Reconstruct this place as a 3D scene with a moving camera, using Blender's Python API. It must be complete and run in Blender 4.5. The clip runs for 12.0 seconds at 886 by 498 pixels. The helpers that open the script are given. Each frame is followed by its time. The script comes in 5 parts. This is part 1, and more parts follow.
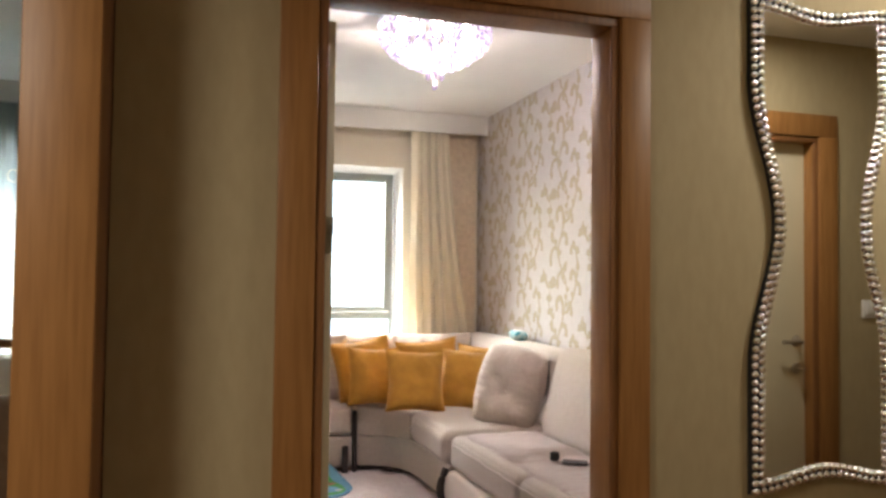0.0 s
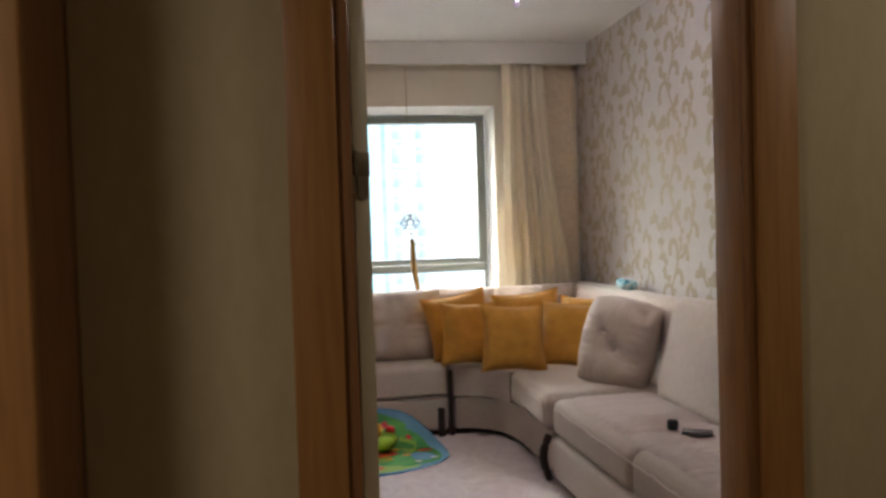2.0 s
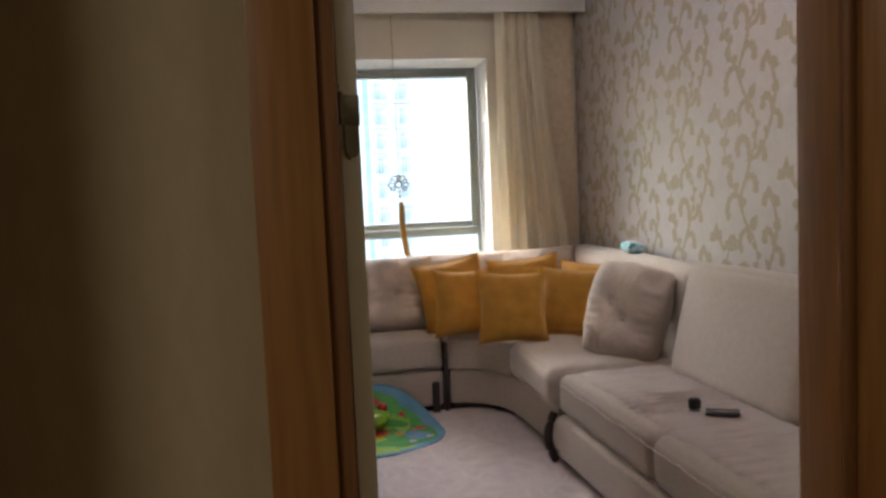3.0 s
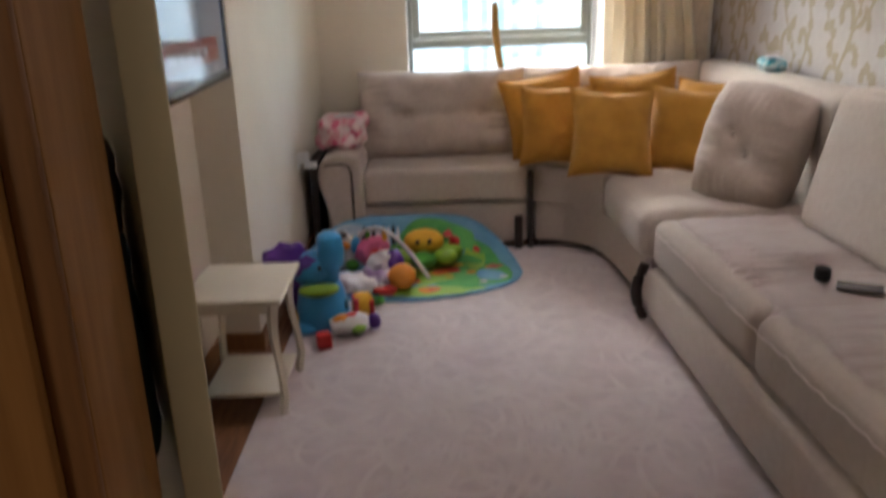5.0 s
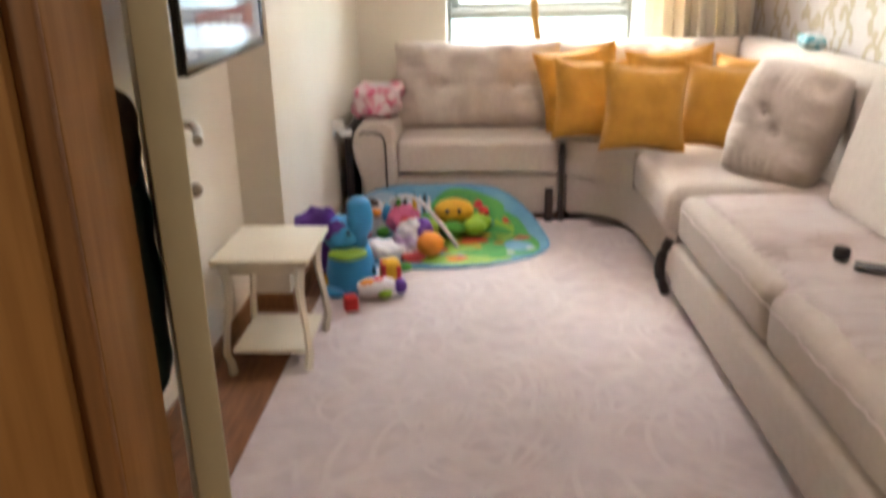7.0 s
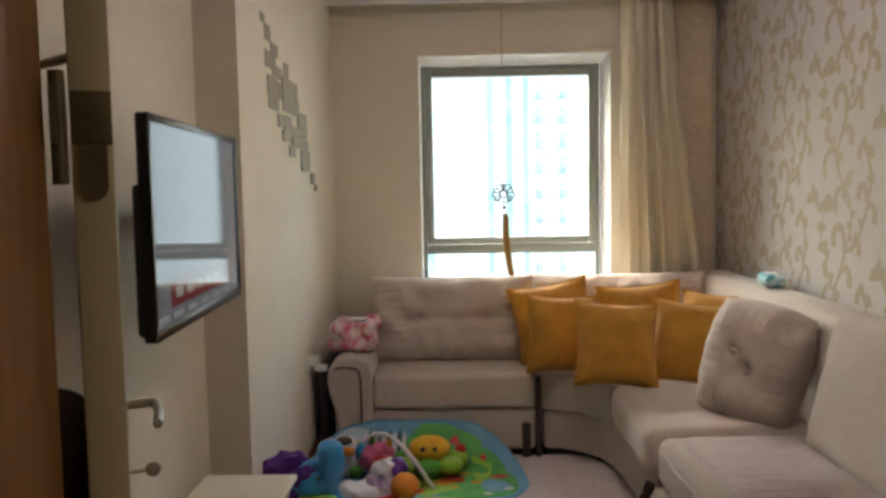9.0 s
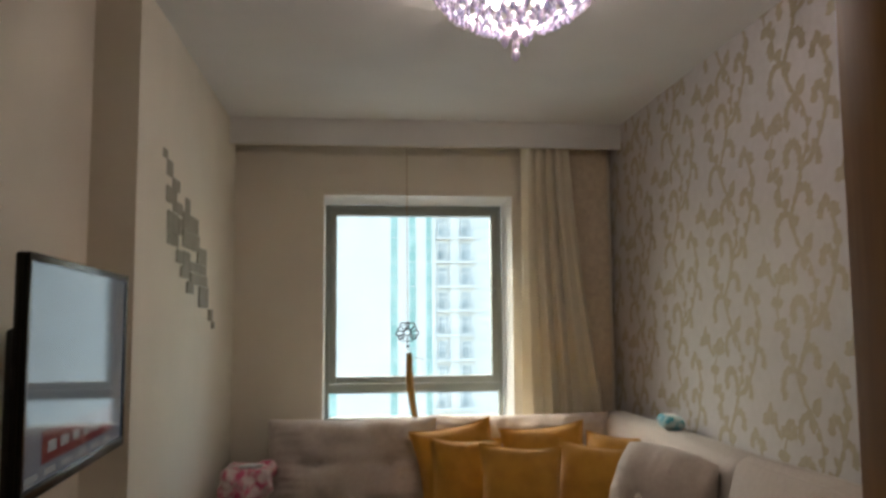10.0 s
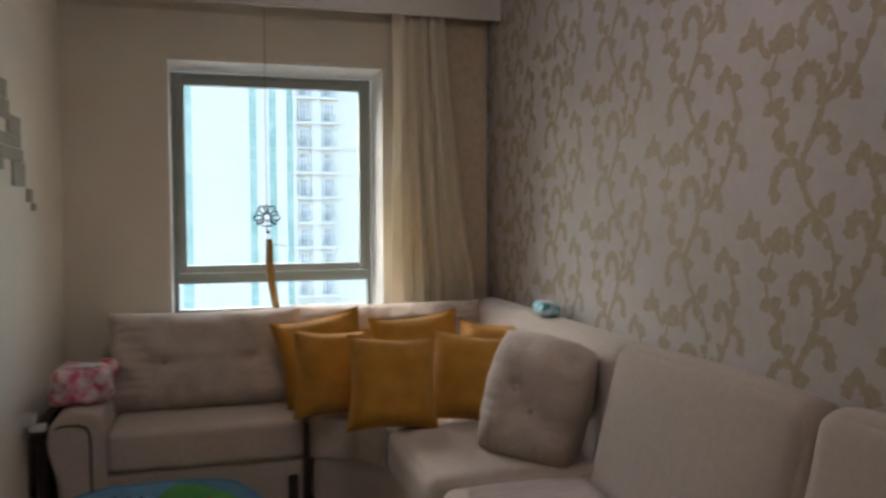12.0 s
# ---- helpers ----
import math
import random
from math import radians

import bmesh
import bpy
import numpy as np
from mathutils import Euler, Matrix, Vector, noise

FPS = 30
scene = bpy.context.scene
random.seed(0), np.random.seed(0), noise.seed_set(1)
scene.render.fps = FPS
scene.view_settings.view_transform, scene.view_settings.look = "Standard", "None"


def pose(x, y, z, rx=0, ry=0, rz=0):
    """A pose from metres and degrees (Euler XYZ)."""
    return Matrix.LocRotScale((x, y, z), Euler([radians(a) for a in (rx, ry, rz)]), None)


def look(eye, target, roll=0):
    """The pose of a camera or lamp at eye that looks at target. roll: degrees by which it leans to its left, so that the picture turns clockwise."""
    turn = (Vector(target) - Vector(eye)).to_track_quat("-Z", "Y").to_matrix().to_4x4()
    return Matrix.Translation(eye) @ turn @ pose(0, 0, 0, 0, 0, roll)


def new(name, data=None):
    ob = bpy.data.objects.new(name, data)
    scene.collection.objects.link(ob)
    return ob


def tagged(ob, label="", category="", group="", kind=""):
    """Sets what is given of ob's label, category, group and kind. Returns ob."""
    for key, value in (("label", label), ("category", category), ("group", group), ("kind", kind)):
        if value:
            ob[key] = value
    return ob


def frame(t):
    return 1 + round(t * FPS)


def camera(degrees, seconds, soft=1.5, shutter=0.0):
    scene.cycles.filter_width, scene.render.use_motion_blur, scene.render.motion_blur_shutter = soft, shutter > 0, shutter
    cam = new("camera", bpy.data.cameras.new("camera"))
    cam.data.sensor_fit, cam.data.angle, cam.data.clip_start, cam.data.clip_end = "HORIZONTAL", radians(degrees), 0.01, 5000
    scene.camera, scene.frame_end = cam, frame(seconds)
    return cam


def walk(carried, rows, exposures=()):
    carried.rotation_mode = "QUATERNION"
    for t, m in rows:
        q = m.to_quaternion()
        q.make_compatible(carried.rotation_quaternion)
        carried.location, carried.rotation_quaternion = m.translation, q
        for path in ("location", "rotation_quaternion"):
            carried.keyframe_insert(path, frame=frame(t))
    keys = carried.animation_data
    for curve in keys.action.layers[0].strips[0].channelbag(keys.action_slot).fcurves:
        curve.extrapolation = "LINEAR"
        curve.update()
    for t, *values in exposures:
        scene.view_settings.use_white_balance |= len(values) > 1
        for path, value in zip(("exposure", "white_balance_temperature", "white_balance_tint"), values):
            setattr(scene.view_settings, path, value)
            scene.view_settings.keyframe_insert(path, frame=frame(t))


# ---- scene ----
cam = camera(59.0, 12.0, soft=2.8, shutter=0.5)
PATH = [
    (0, pose(-0.757, -1.629, 1.374, 92.09, -0.69, -17.14)),
    (0.2, pose(-0.753, -1.639, 1.373, 92.24, -0.39, -16.17)),
    (0.5, pose(-0.734, -1.646, 1.372, 90.47, 0.99, -15.11)),
    (0.8, pose(-0.685, -1.588, 1.372, 88.41, 2.43, -12.91)),
    (1, pose(-0.645, -1.516, 1.372, 88.57, 1.53, -10.53)),
    (1.2, pose(-0.606, -1.447, 1.374, 88.32, 1.42, -9.68)),
    (1.5, pose(-0.563, -1.352, 1.378, 89.98, 1.28, -9.19)),
    (1.8, pose(-0.545, -1.256, 1.376, 88.42, 1.52, -8.26)),
    (2, pose(-0.541, -1.182, 1.375, 88.34, 1.79, -9.24)),
    (2.2, pose(-0.538, -1.098, 1.375, 89.31, 1.84, -10.75)),
    (2.5, pose(-0.536, -0.976, 1.375, 87.71, 3.15, -11.93)),
    (2.7, pose(-0.539, -0.912, 1.381, 86.49, 2.87, -11.11)),
    (4.3, pose(-0.325, -0.340, 1.367, 82.81, 1.85, -9.22)),
    (4.5, pose(-0.286, -0.263, 1.346, 80.30, 2.61, -6.75)),
    (4.8, pose(-0.231, -0.244, 1.325, 75.98, 2.59, -2.02)),
    (5, pose(-0.205, -0.243, 1.317, 72.28, 1.83, -0.82)),
    (5.3, pose(-0.190, -0.254, 1.295, 67.76, 1.12, 1.26)),
    (5.5, pose(-0.184, -0.266, 1.278, 65.58, 0.91, 1.85)),
    (5.8, pose(-0.168, -0.275, 1.258, 63.79, 0.94, 1.69)),
    (6, pose(-0.162, -0.276, 1.254, 60.01, 0.44, 1.80)),
    (6.2, pose(-0.162, -0.277, 1.259, 57.11, 0.03, 2.26)),
    (6.5, pose(-0.161, -0.283, 1.280, 58.26, -0.20, 2.21)),
    (6.7, pose(-0.155, -0.296, 1.298, 62.60, 0.54, 2.03)),
    (7, pose(-0.142, -0.312, 1.321, 70.37, 1.04, 2.63)),
    (7.2, pose(-0.140, -0.300, 1.330, 74.40, 1.60, 2.85)),
    (7.3, pose(-0.141, -0.295, 1.335, 76.08, 1.59, 3.09)),
    (7.5, pose(-0.145, -0.290, 1.347, 78.75, 1.80, 2.92)),
    (7.7, pose(-0.147, -0.288, 1.356, 81.40, 1.75, 2.80)),
    (9.3, pose(-0.109, -0.291, 1.441, 87.44, 0.55, -0.16)),
    (9.5, pose(-0.111, -0.288, 1.442, 89.38, 0.81, -2.35)),
    (9.7, pose(-0.113, -0.273, 1.452, 91.76, 1.00, -3.79)),
    (10, pose(-0.115, -0.254, 1.466, 95.44, 0.39, -5.84)),
    (10.2, pose(-0.117, -0.259, 1.466, 95.96, 0.42, -6.89)),
    (10.5, pose(-0.135, -0.268, 1.464, 95.74, -0.24, -8.97)),
    (10.8, pose(-0.182, -0.230, 1.455, 92.42, 0.08, -11.39)),
    (11, pose(-0.214, -0.185, 1.447, 90.26, 1.30, -12.93)),
    (11.2, pose(-0.233, -0.146, 1.443, 88.72, 1.34, -13.97)),
    (11.5, pose(-0.242, -0.080, 1.442, 86.56, 1.90, -14.46)),
    (12, pose(-0.089, 0.102, 1.444, 87.20, 0.17, -15.83)),
]
EXPOSURES = [(0, 4.55, 6300, 10), (1.0, 3.9, 6100, 10), (2.0, 3.6, 6200, 10), (2.7, 3.45, 6200, 10), (4.3, 3.45, 6250, 11), (5.0, 3.65, 6150, 11), (6.0, 4.35, 6350, 13), (6.5, 4.7, 6400, 12),
             (7.0, 4.8, 6400, 8), (7.5, 4.7, 6400, 5), (7.7, 4.55, 6500, 5), (9.3, 3.25, 6650, 7), (10.0, 2.83, 6550, 6), (10.5, 2.95, 6400, 9), (11.5, 2.72, 6250, 10), (12, 2.72, 6200, 10)]
walk(cam, PATH, EXPOSURES)

# ---- light ----
world = bpy.data.worlds.new("sky")
scene.world = world
world.use_nodes = True
_bg = world.node_tree.nodes["Background"]
_sky = world.node_tree.nodes.new("ShaderNodeTexSky")
_sky.sky_type, _sky.sun_disc = "NISHITA", False
_sky.sun_elevation, _sky.sun_rotation = radians(53), radians(333)
_sky.air_density, _sky.dust_density = 1.6, 6.0
world.node_tree.links.new(_sky.outputs[0], _bg.inputs[0])
_bg.inputs[1].default_value = 0.15


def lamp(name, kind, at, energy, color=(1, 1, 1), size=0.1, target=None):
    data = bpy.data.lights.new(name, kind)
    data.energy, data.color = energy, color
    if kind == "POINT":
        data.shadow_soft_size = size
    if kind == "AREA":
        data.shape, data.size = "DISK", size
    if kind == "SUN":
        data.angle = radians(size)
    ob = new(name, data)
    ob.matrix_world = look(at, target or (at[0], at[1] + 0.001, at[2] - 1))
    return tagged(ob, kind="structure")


lamp("sun", "SUN", (-10, 20, 30), 0.95, (0.95, 0.98, 1.0), 68, (0, 0, 0))
CH = (0.413, 2.357)                       # chandelier, plan
CEIL = 2.74
lamp("chandelier_light", "POINT", (CH[0], CH[1], 2.60), 2.1, (1.0, 0.82, 0.72), 0.03)
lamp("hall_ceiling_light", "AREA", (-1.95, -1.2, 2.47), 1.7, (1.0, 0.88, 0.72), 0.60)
lamp("corridor_ceiling_light", "AREA", (1.35, -0.30, 2.47), 0.58, (1.0, 0.90, 0.76), 0.2)


# ---- materials ----
def mat(name, color, rough=0.6, color2=None, scale=8.0, detail=4.0, bump=0.0, bump_scale=60.0, metal=0.0,
        stretch=(1, 1, 1), sheen=0.0, emit=None, strength=0.0, vary=0.0, coat=0.0, lo=0.35, hi=0.65):
    m = bpy.data.materials.new(name)
    m.use_nodes = True
    nt = m.node_tree
    b = nt.nodes["Principled BSDF"]
    b.inputs["Base Color"].default_value = (*color, 1)
    b.inputs["Roughness"].default_value = rough
    b.inputs["Metallic"].default_value = metal
    b.inputs["Sheen Weight"].default_value = sheen
    b.inputs["Coat Weight"].default_value = coat
    tc = nt.nodes.new("ShaderNodeTexCoord")
    mp = nt.nodes.new("ShaderNodeMapping")
    mp.inputs["Scale"].default_value = stretch
    nt.links.new(tc.outputs["Object"], mp.inputs[0])
    source = mp
    if vary:
        info = nt.nodes.new("ShaderNodeObjectInfo")
        add = nt.nodes.new("ShaderNodeVectorMath")
        mul = nt.nodes.new("ShaderNodeMath")
        mul.operation, mul.inputs[1].default_value = "MULTIPLY", 37.0
        nt.links.new(info.outputs["Random"], mul.inputs[0])
        nt.links.new(mp.outputs[0], add.inputs[0])
        nt.links.new(mul.outputs[0], add.inputs[1])
        source = add
    if color2:
        n = nt.nodes.new("ShaderNodeTexNoise")
        n.inputs["Scale"].default_value, n.inputs["Detail"].default_value = scale, detail
        nt.links.new(source.outputs[0], n.inputs["Vector"])
        r = nt.nodes.new("ShaderNodeValToRGB")
        r.color_ramp.elements[0].position, r.color_ramp.elements[1].position = lo, hi
        r.color_ramp.elements[0].color, r.color_ramp.elements[1].color = (*color, 1), (*color2, 1)
        nt.links.new(n.outputs["Fac"], r.inputs[0])
        col = r.outputs[0]
        if vary:
            hsv = nt.nodes.new("ShaderNodeHueSaturation")
            mr = nt.nodes.new("ShaderNodeMapRange")
            mr.inputs["To Min"].default_value, mr.inputs["To Max"].default_value = 1 - vary, 1 + vary
            nt.links.new(info.outputs["Random"], mr.inputs["Value"])
            nt.links.new(mr.outputs[0], hsv.inputs["Value"])
            nt.links.new(col, hsv.inputs["Color"])
            col = hsv.outputs[0]
        nt.links.new(col, b.inputs["Base Color"])
    if bump:
        n2 = nt.nodes.new("ShaderNodeTexNoise")
        n2.inputs["Scale"].default_value, n2.inputs["Detail"].default_value = bump_scale, 5
        nt.links.new(source.outputs[0], n2.inputs["Vector"])
        bp = nt.nodes.new("ShaderNodeBump")
        bp.inputs["Strength"].default_value, bp.inputs["Distance"].default_value = bump, 0.01
        nt.links.new(n2.outputs["Fac"], bp.inputs["Height"])
        nt.links.new(bp.outputs[0], b.inputs["Normal"])
    if emit:
        b.inputs["Emission Color"].default_value = (*emit, 1)
        b.inputs["Emission Strength"].default_value = strength
    return m


def glass_mat(name, tint=(0.95, 0.98, 0.97)):
    m = bpy.data.materials.new(name)
    m.use_nodes = True
    nt = m.node_tree
    out = nt.nodes["Material Output"]
    tr, gl, mix, fr = (nt.nodes.new(k) for k in ("ShaderNodeBsdfTransparent", "ShaderNodeBsdfGlossy", "ShaderNodeMixShader", "ShaderNodeFresnel"))
    tr.inputs[0].default_value = (*tint, 1)
    gl.inputs["Roughness"].default_value = 0.02
    fr.inputs["IOR"].default_value = 1.3
    nt.links.new(fr.outputs[0], mix.inputs[0])
    nt.links.new(tr.outputs[0], mix.inputs[1])
    nt.links.new(gl.outputs[0], mix.inputs[2])
    nt.links.new(mix.outputs[0], out.inputs["Surface"])
    return m


M_ROOM = mat("cream_wall_paint", (0.73, 0.67, 0.565), 0.75, (0.70, 0.64, 0.535), 3, 3, 0.15, 180)
M_HALL = mat("olive_textured_wallpaper", (0.43, 0.358, 0.215), 0.75, (0.405, 0.335, 0.198), 40, 6, 0.07, 160, stretch=(1, 1, 0.35))
M_CEIL = mat("white_ceiling_paint", (0.78, 0.77, 0.75), 0.85, (0.74, 0.73, 0.71), 2, 3, 0.08, 120)
M_PAPER = mat("pale_lilac_wallpaper", (0.54, 0.507, 0.505), 0.6, (0.505, 0.472, 0.465), 25, 4, 0.12, 220)
M_MOTIF = mat("gold_beige_print", (0.415, 0.348, 0.248), 0.5, (0.36, 0.298, 0.205), 50, 4, 0.2, 260)
M_WOOD = mat("oak_veneer_frame", (0.345, 0.168, 0.052), 0.45, (0.27, 0.125, 0.036), 9, 6, 0.06, 90, stretch=(9, 9, 0.55))
# dark oak for skirting and feet; on post side and bead it paints shade
M_WOODD = mat("dark_and_shaded_oak", (0.25, 0.113, 0.039), 0.5, (0.18, 0.08, 0.028), 9, 5, 0.05, 90, stretch=(9, 9, 0.55))
M_FLOOR = mat("walnut_laminate", (0.25, 0.112, 0.048), 0.62, (0.15, 0.065, 0.027), 6, 8, 0.06, 60, stretch=(11, 0.9, 1), vary=0.12)
M_JOINT = mat("floor_joint", (0.10, 0.055, 0.032), 0.8)
M_RUG = mat("pale_pink_rug_pile", (0.81, 0.705, 0.71), 0.95, (0.70, 0.595, 0.605), 13, 6, 0.9, 220, sheen=0.4)
M_RUG2 = mat("cream_rug_scroll", (0.842, 0.748, 0.745), 0.95, (0.76, 0.66, 0.665), 9, 4, 0.8, 260, sheen=0.4)
M_SOFA = mat("beige_sofa_fabric", (0.535, 0.462, 0.405), 0.9, (0.495, 0.42, 0.365), 45, 6, 0.4, 300, sheen=0.3)
M_THROW = mat("pink_beige_throw", (0.66, 0.565, 0.535), 0.92, (0.56, 0.425, 0.405), 5, 7, 0.7, 70, sheen=0.3, stretch=(1.0, 10, 1), lo=0.52, hi=0.72)
M_YELLOW = mat("mustard_velvet", (0.49, 0.24, 0.022), 0.85, (0.41, 0.195, 0.017), 14, 5, 0.4, 380, sheen=0.15)
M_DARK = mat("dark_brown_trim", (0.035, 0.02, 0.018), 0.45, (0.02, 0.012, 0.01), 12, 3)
M_CREAM = mat("cream_lacquer", (0.78, 0.72, 0.59), 0.35, (0.74, 0.68, 0.55), 5, 3, 0.04, 120)
M_DOOR = mat("cream_door_lacquer", (0.66, 0.60, 0.43), 0.4, (0.63, 0.57, 0.40), 4, 3, 0.04, 150)
M_CURT = mat("ivory_satin_curtain", (0.88, 0.82, 0.67), 0.42, (0.85, 0.79, 0.64), 30, 4, 0.10, 200, sheen=0.3)
def cloth(name, color, color2, rough, through_light, scale=30.0):
    """Thin woven cloth that lets part of the light through."""
    m = mat(name, color, rough, color2, scale, 4, 0.12, 200, sheen=0.3)
    nt = m.node_tree
    tl, mx = nt.nodes.new("ShaderNodeBsdfTranslucent"), nt.nodes.new("ShaderNodeMixShader")
    tl.inputs[0].default_value = (*color, 1)
    mx.inputs[0].default_value = through_light
    nt.links.new(nt.nodes["Principled BSDF"].outputs[0], mx.inputs[1])
    nt.links.new(tl.outputs[0], mx.inputs[2])
    nt.links.new(mx.outputs[0], nt.nodes["Material Output"].inputs["Surface"])
    return m


M_DRAPE = cloth("ivory_satin_drape", (0.93, 0.86, 0.69), (0.91, 0.83, 0.66), 0.5, 0.12)
M_SHEER = mat("beige_linen_blind", (0.82, 0.70, 0.535), 0.85, (0.72, 0.60, 0.45), 30, 4, 0.3, 220)
M_ALU = mat("grey_window_profile", (0.29, 0.31, 0.28), 0.45, (0.26, 0.28, 0.25), 6, 3)
M_WHITE = mat("white_plastic", (0.78, 0.78, 0.76), 0.4, (0.74, 0.74, 0.72), 8, 2)
M_STEEL = mat("brushed_steel", (0.62, 0.60, 0.56), 0.35, metal=1.0)
M_BRONZE = mat("dull_bronze_hinge", (0.20, 0.165, 0.10), 0.5, (0.16, 0.13, 0.08), 30, 3, metal=0.6)
M_CHROME = mat("chrome", (0.85, 0.85, 0.86), 0.08, metal=1.0)
M_BLACK = mat("black_gloss_plastic", (0.012, 0.012, 0.014), 0.25)
M_RUBBER = mat("matt_black", (0.02, 0.02, 0.022), 0.6)
M_GREYPH = mat("grey_phone_glass", (0.10, 0.10, 0.11), 0.2)
M_GLASS = glass_mat("window_glass")
M_MIRROR = mat("mirror_silver", (0.92, 0.92, 0.92), 0.01, metal=1.0)
M_NAVY = mat("navy_cloth", (0.07, 0.17, 0.235), 0.9, (0.05, 0.13, 0.18), 12, 4, 0.4, 60)
M_BROWNC = mat("brown_cloth", (0.11, 0.08, 0.065), 0.9, (0.08, 0.055, 0.045), 12, 4, 0.4, 60)
M_TAN = mat("tan_velvet", (0.27, 0.175, 0.105), 0.85, (0.21, 0.13, 0.075), 14, 4, 0.3, 80, sheen=0.3)
M_STICK = mat("silver_grey_sticker", (0.30, 0.27, 0.205), 0.65, (0.24, 0.215, 0.16), 12, 3)
T_BLUE = mat("blue_toy_plastic", (0.045, 0.33, 0.66), 0.35, (0.035, 0.28, 0.60), 6, 2)
T_PURPLE = mat("purple_toy_plastic", (0.13, 0.03, 0.33), 0.4, (0.10, 0.025, 0.27), 6, 2)
T_LIME = mat("lime_toy_plastic", (0.28, 0.50, 0.04), 0.4, (0.24, 0.44, 0.03), 6, 2)
T_RED = mat("red_toy_plastic", (0.60, 0.03, 0.03), 0.4, (0.52, 0.025, 0.025), 6, 2)
T_YEL = mat("yellow_toy_plush", (0.75, 0.42, 0.02), 0.8, (0.68, 0.36, 0.02), 20, 3, 0.3, 200)
T_ORANGE = mat("orange_toy_plush", (0.75, 0.27, 0.02), 0.7, (0.68, 0.23, 0.02), 20, 3, 0.3, 200)
T_PINK = mat("pink_toy_plush", (0.72, 0.16, 0.30), 0.85, (0.64, 0.13, 0.26), 20, 3, 0.4, 200)
T_WHITE = mat("white_toy_cloth", (0.72, 0.70, 0.70), 0.8, (0.66, 0.63, 0.64), 20, 3, 0.3, 200)
T_GREEN = mat("green_toy_plush", (0.09, 0.33, 0.04), 0.85, (0.07, 0.27, 0.03), 20, 3, 0.3, 200)
T_MAT = mat("sky_blue_mat_cloth", (0.115, 0.30, 0.48), 0.85, (0.18, 0.38, 0.55), 7, 3, 0.3, 120)
T_TEAL = mat("teal_green_print", (0.07, 0.32, 0.09), 0.85, (0.12, 0.40, 0.10), 12, 3, 0.2, 120)
T_LILAC = mat("lilac_muslin", (0.36, 0.24, 0.45), 0.9, (0.62, 0.55, 0.64), 16, 4, 0.4, 120, lo=0.42, hi=0.58)
T_RIM = mat("deep_blue_mat_rim", (0.10, 0.28, 0.50), 0.85, (0.14, 0.34, 0.56), 12, 3, 0.2, 120)
T_CREAM = mat("pale_blue_print", (0.42, 0.52, 0.60), 0.85, (0.30, 0.42, 0.55), 14, 3, 0.2, 120)
M_BAG = mat("pink_and_white_bag", (0.62, 0.10, 0.20), 0.5, (0.70, 0.56, 0.56), 16, 5, 0.4, 40, lo=0.40, hi=0.56)
M_BOX = mat("turquoise_wipes_pack", (0.04, 0.35, 0.45), 0.4, (0.45, 0.60, 0.62), 18, 2, lo=0.45, hi=0.55)
M_GOLD = mat("golden_tassel_thread", (0.36, 0.19, 0.03), 0.7, (0.26, 0.13, 0.02), 60, 3, 0.5, 300, stretch=(1, 1, 0.1))
M_FACADE = mat("white_facade_panels", (0.76, 0.74, 0.70), 0.7, (0.71, 0.69, 0.65), 0.3, 4)
M_FGLASS = mat("teal_curtain_wall_glass", (0.34, 0.55, 0.50), 0.4, (0.50, 0.68, 0.63), 0.4, 3)
M_FDARK = mat("facade_window_glass", (0.27, 0.32, 0.33), 0.4, (0.38, 0.43, 0.44), 0.5, 2)
M_FJOINT = mat("facade_joint", (0.70, 0.69, 0.66), 0.8, (0.66, 0.66, 0.63), 0.3, 3)
M_GROUND = mat("pale_paving_ground", (0.26, 0.26, 0.25), 0.9, (0.20, 0.20, 0.195), 0.3, 4)


# ---- mesh helpers ----
def link(name, bm, material, parent=None, label="", smooth=True):
    me = bpy.data.meshes.new(name)
    bm.normal_update()
    bm.to_mesh(me)
    bm.free()
    me.materials.append(material)
    if smooth:
        for p in me.polygons:
            p.use_smooth = True
        me.set_sharp_from_angle(angle=radians(35))
    ob = new(name, me)
    if parent:
        ob.parent = parent
    return tagged(ob, label)


def part(name, bm, material, parent, label="", smooth=True):
    return link(name, bm, material, parent, label, smooth)


def thing(name, label, category, at=(0, 0, 0), rz=0, group=""):
    e = new(name)
    e.empty_display_size = 0.05
    e.matrix_world = pose(*at, 0, 0, rz)
    return tagged(e, label, category, group)


def setting(name, bm, material, smooth=False):
    return tagged(link(name, bm, material, None, "", smooth), kind="structure")


def box(lo, hi, bev=0.0, seg=2, bm=None, m=None):
    bm = bm or bmesh.new()
    c = [(a + b) / 2 for a, b in zip(lo, hi)]
    s = [abs(b - a) for a, b in zip(lo, hi)]
    r = bmesh.ops.create_cube(bm, size=1.0)
    bmesh.ops.scale(bm, vec=s, verts=r["verts"])
    if bev:
        es = list({e for v in r["verts"] for e in v.link_edges})
        rb = bmesh.ops.bevel(bm, geom=es, offset=bev, segments=seg, affect="EDGES", profile=0.5)
        vs = list({v for f in rb["faces"] for v in f.verts} | {v for v in r["verts"] if v.is_valid})
    else:
        vs = r["verts"]
    bmesh.ops.transform(bm, matrix=(m or Matrix()) @ Matrix.Translation(c), verts=vs)
    return bm


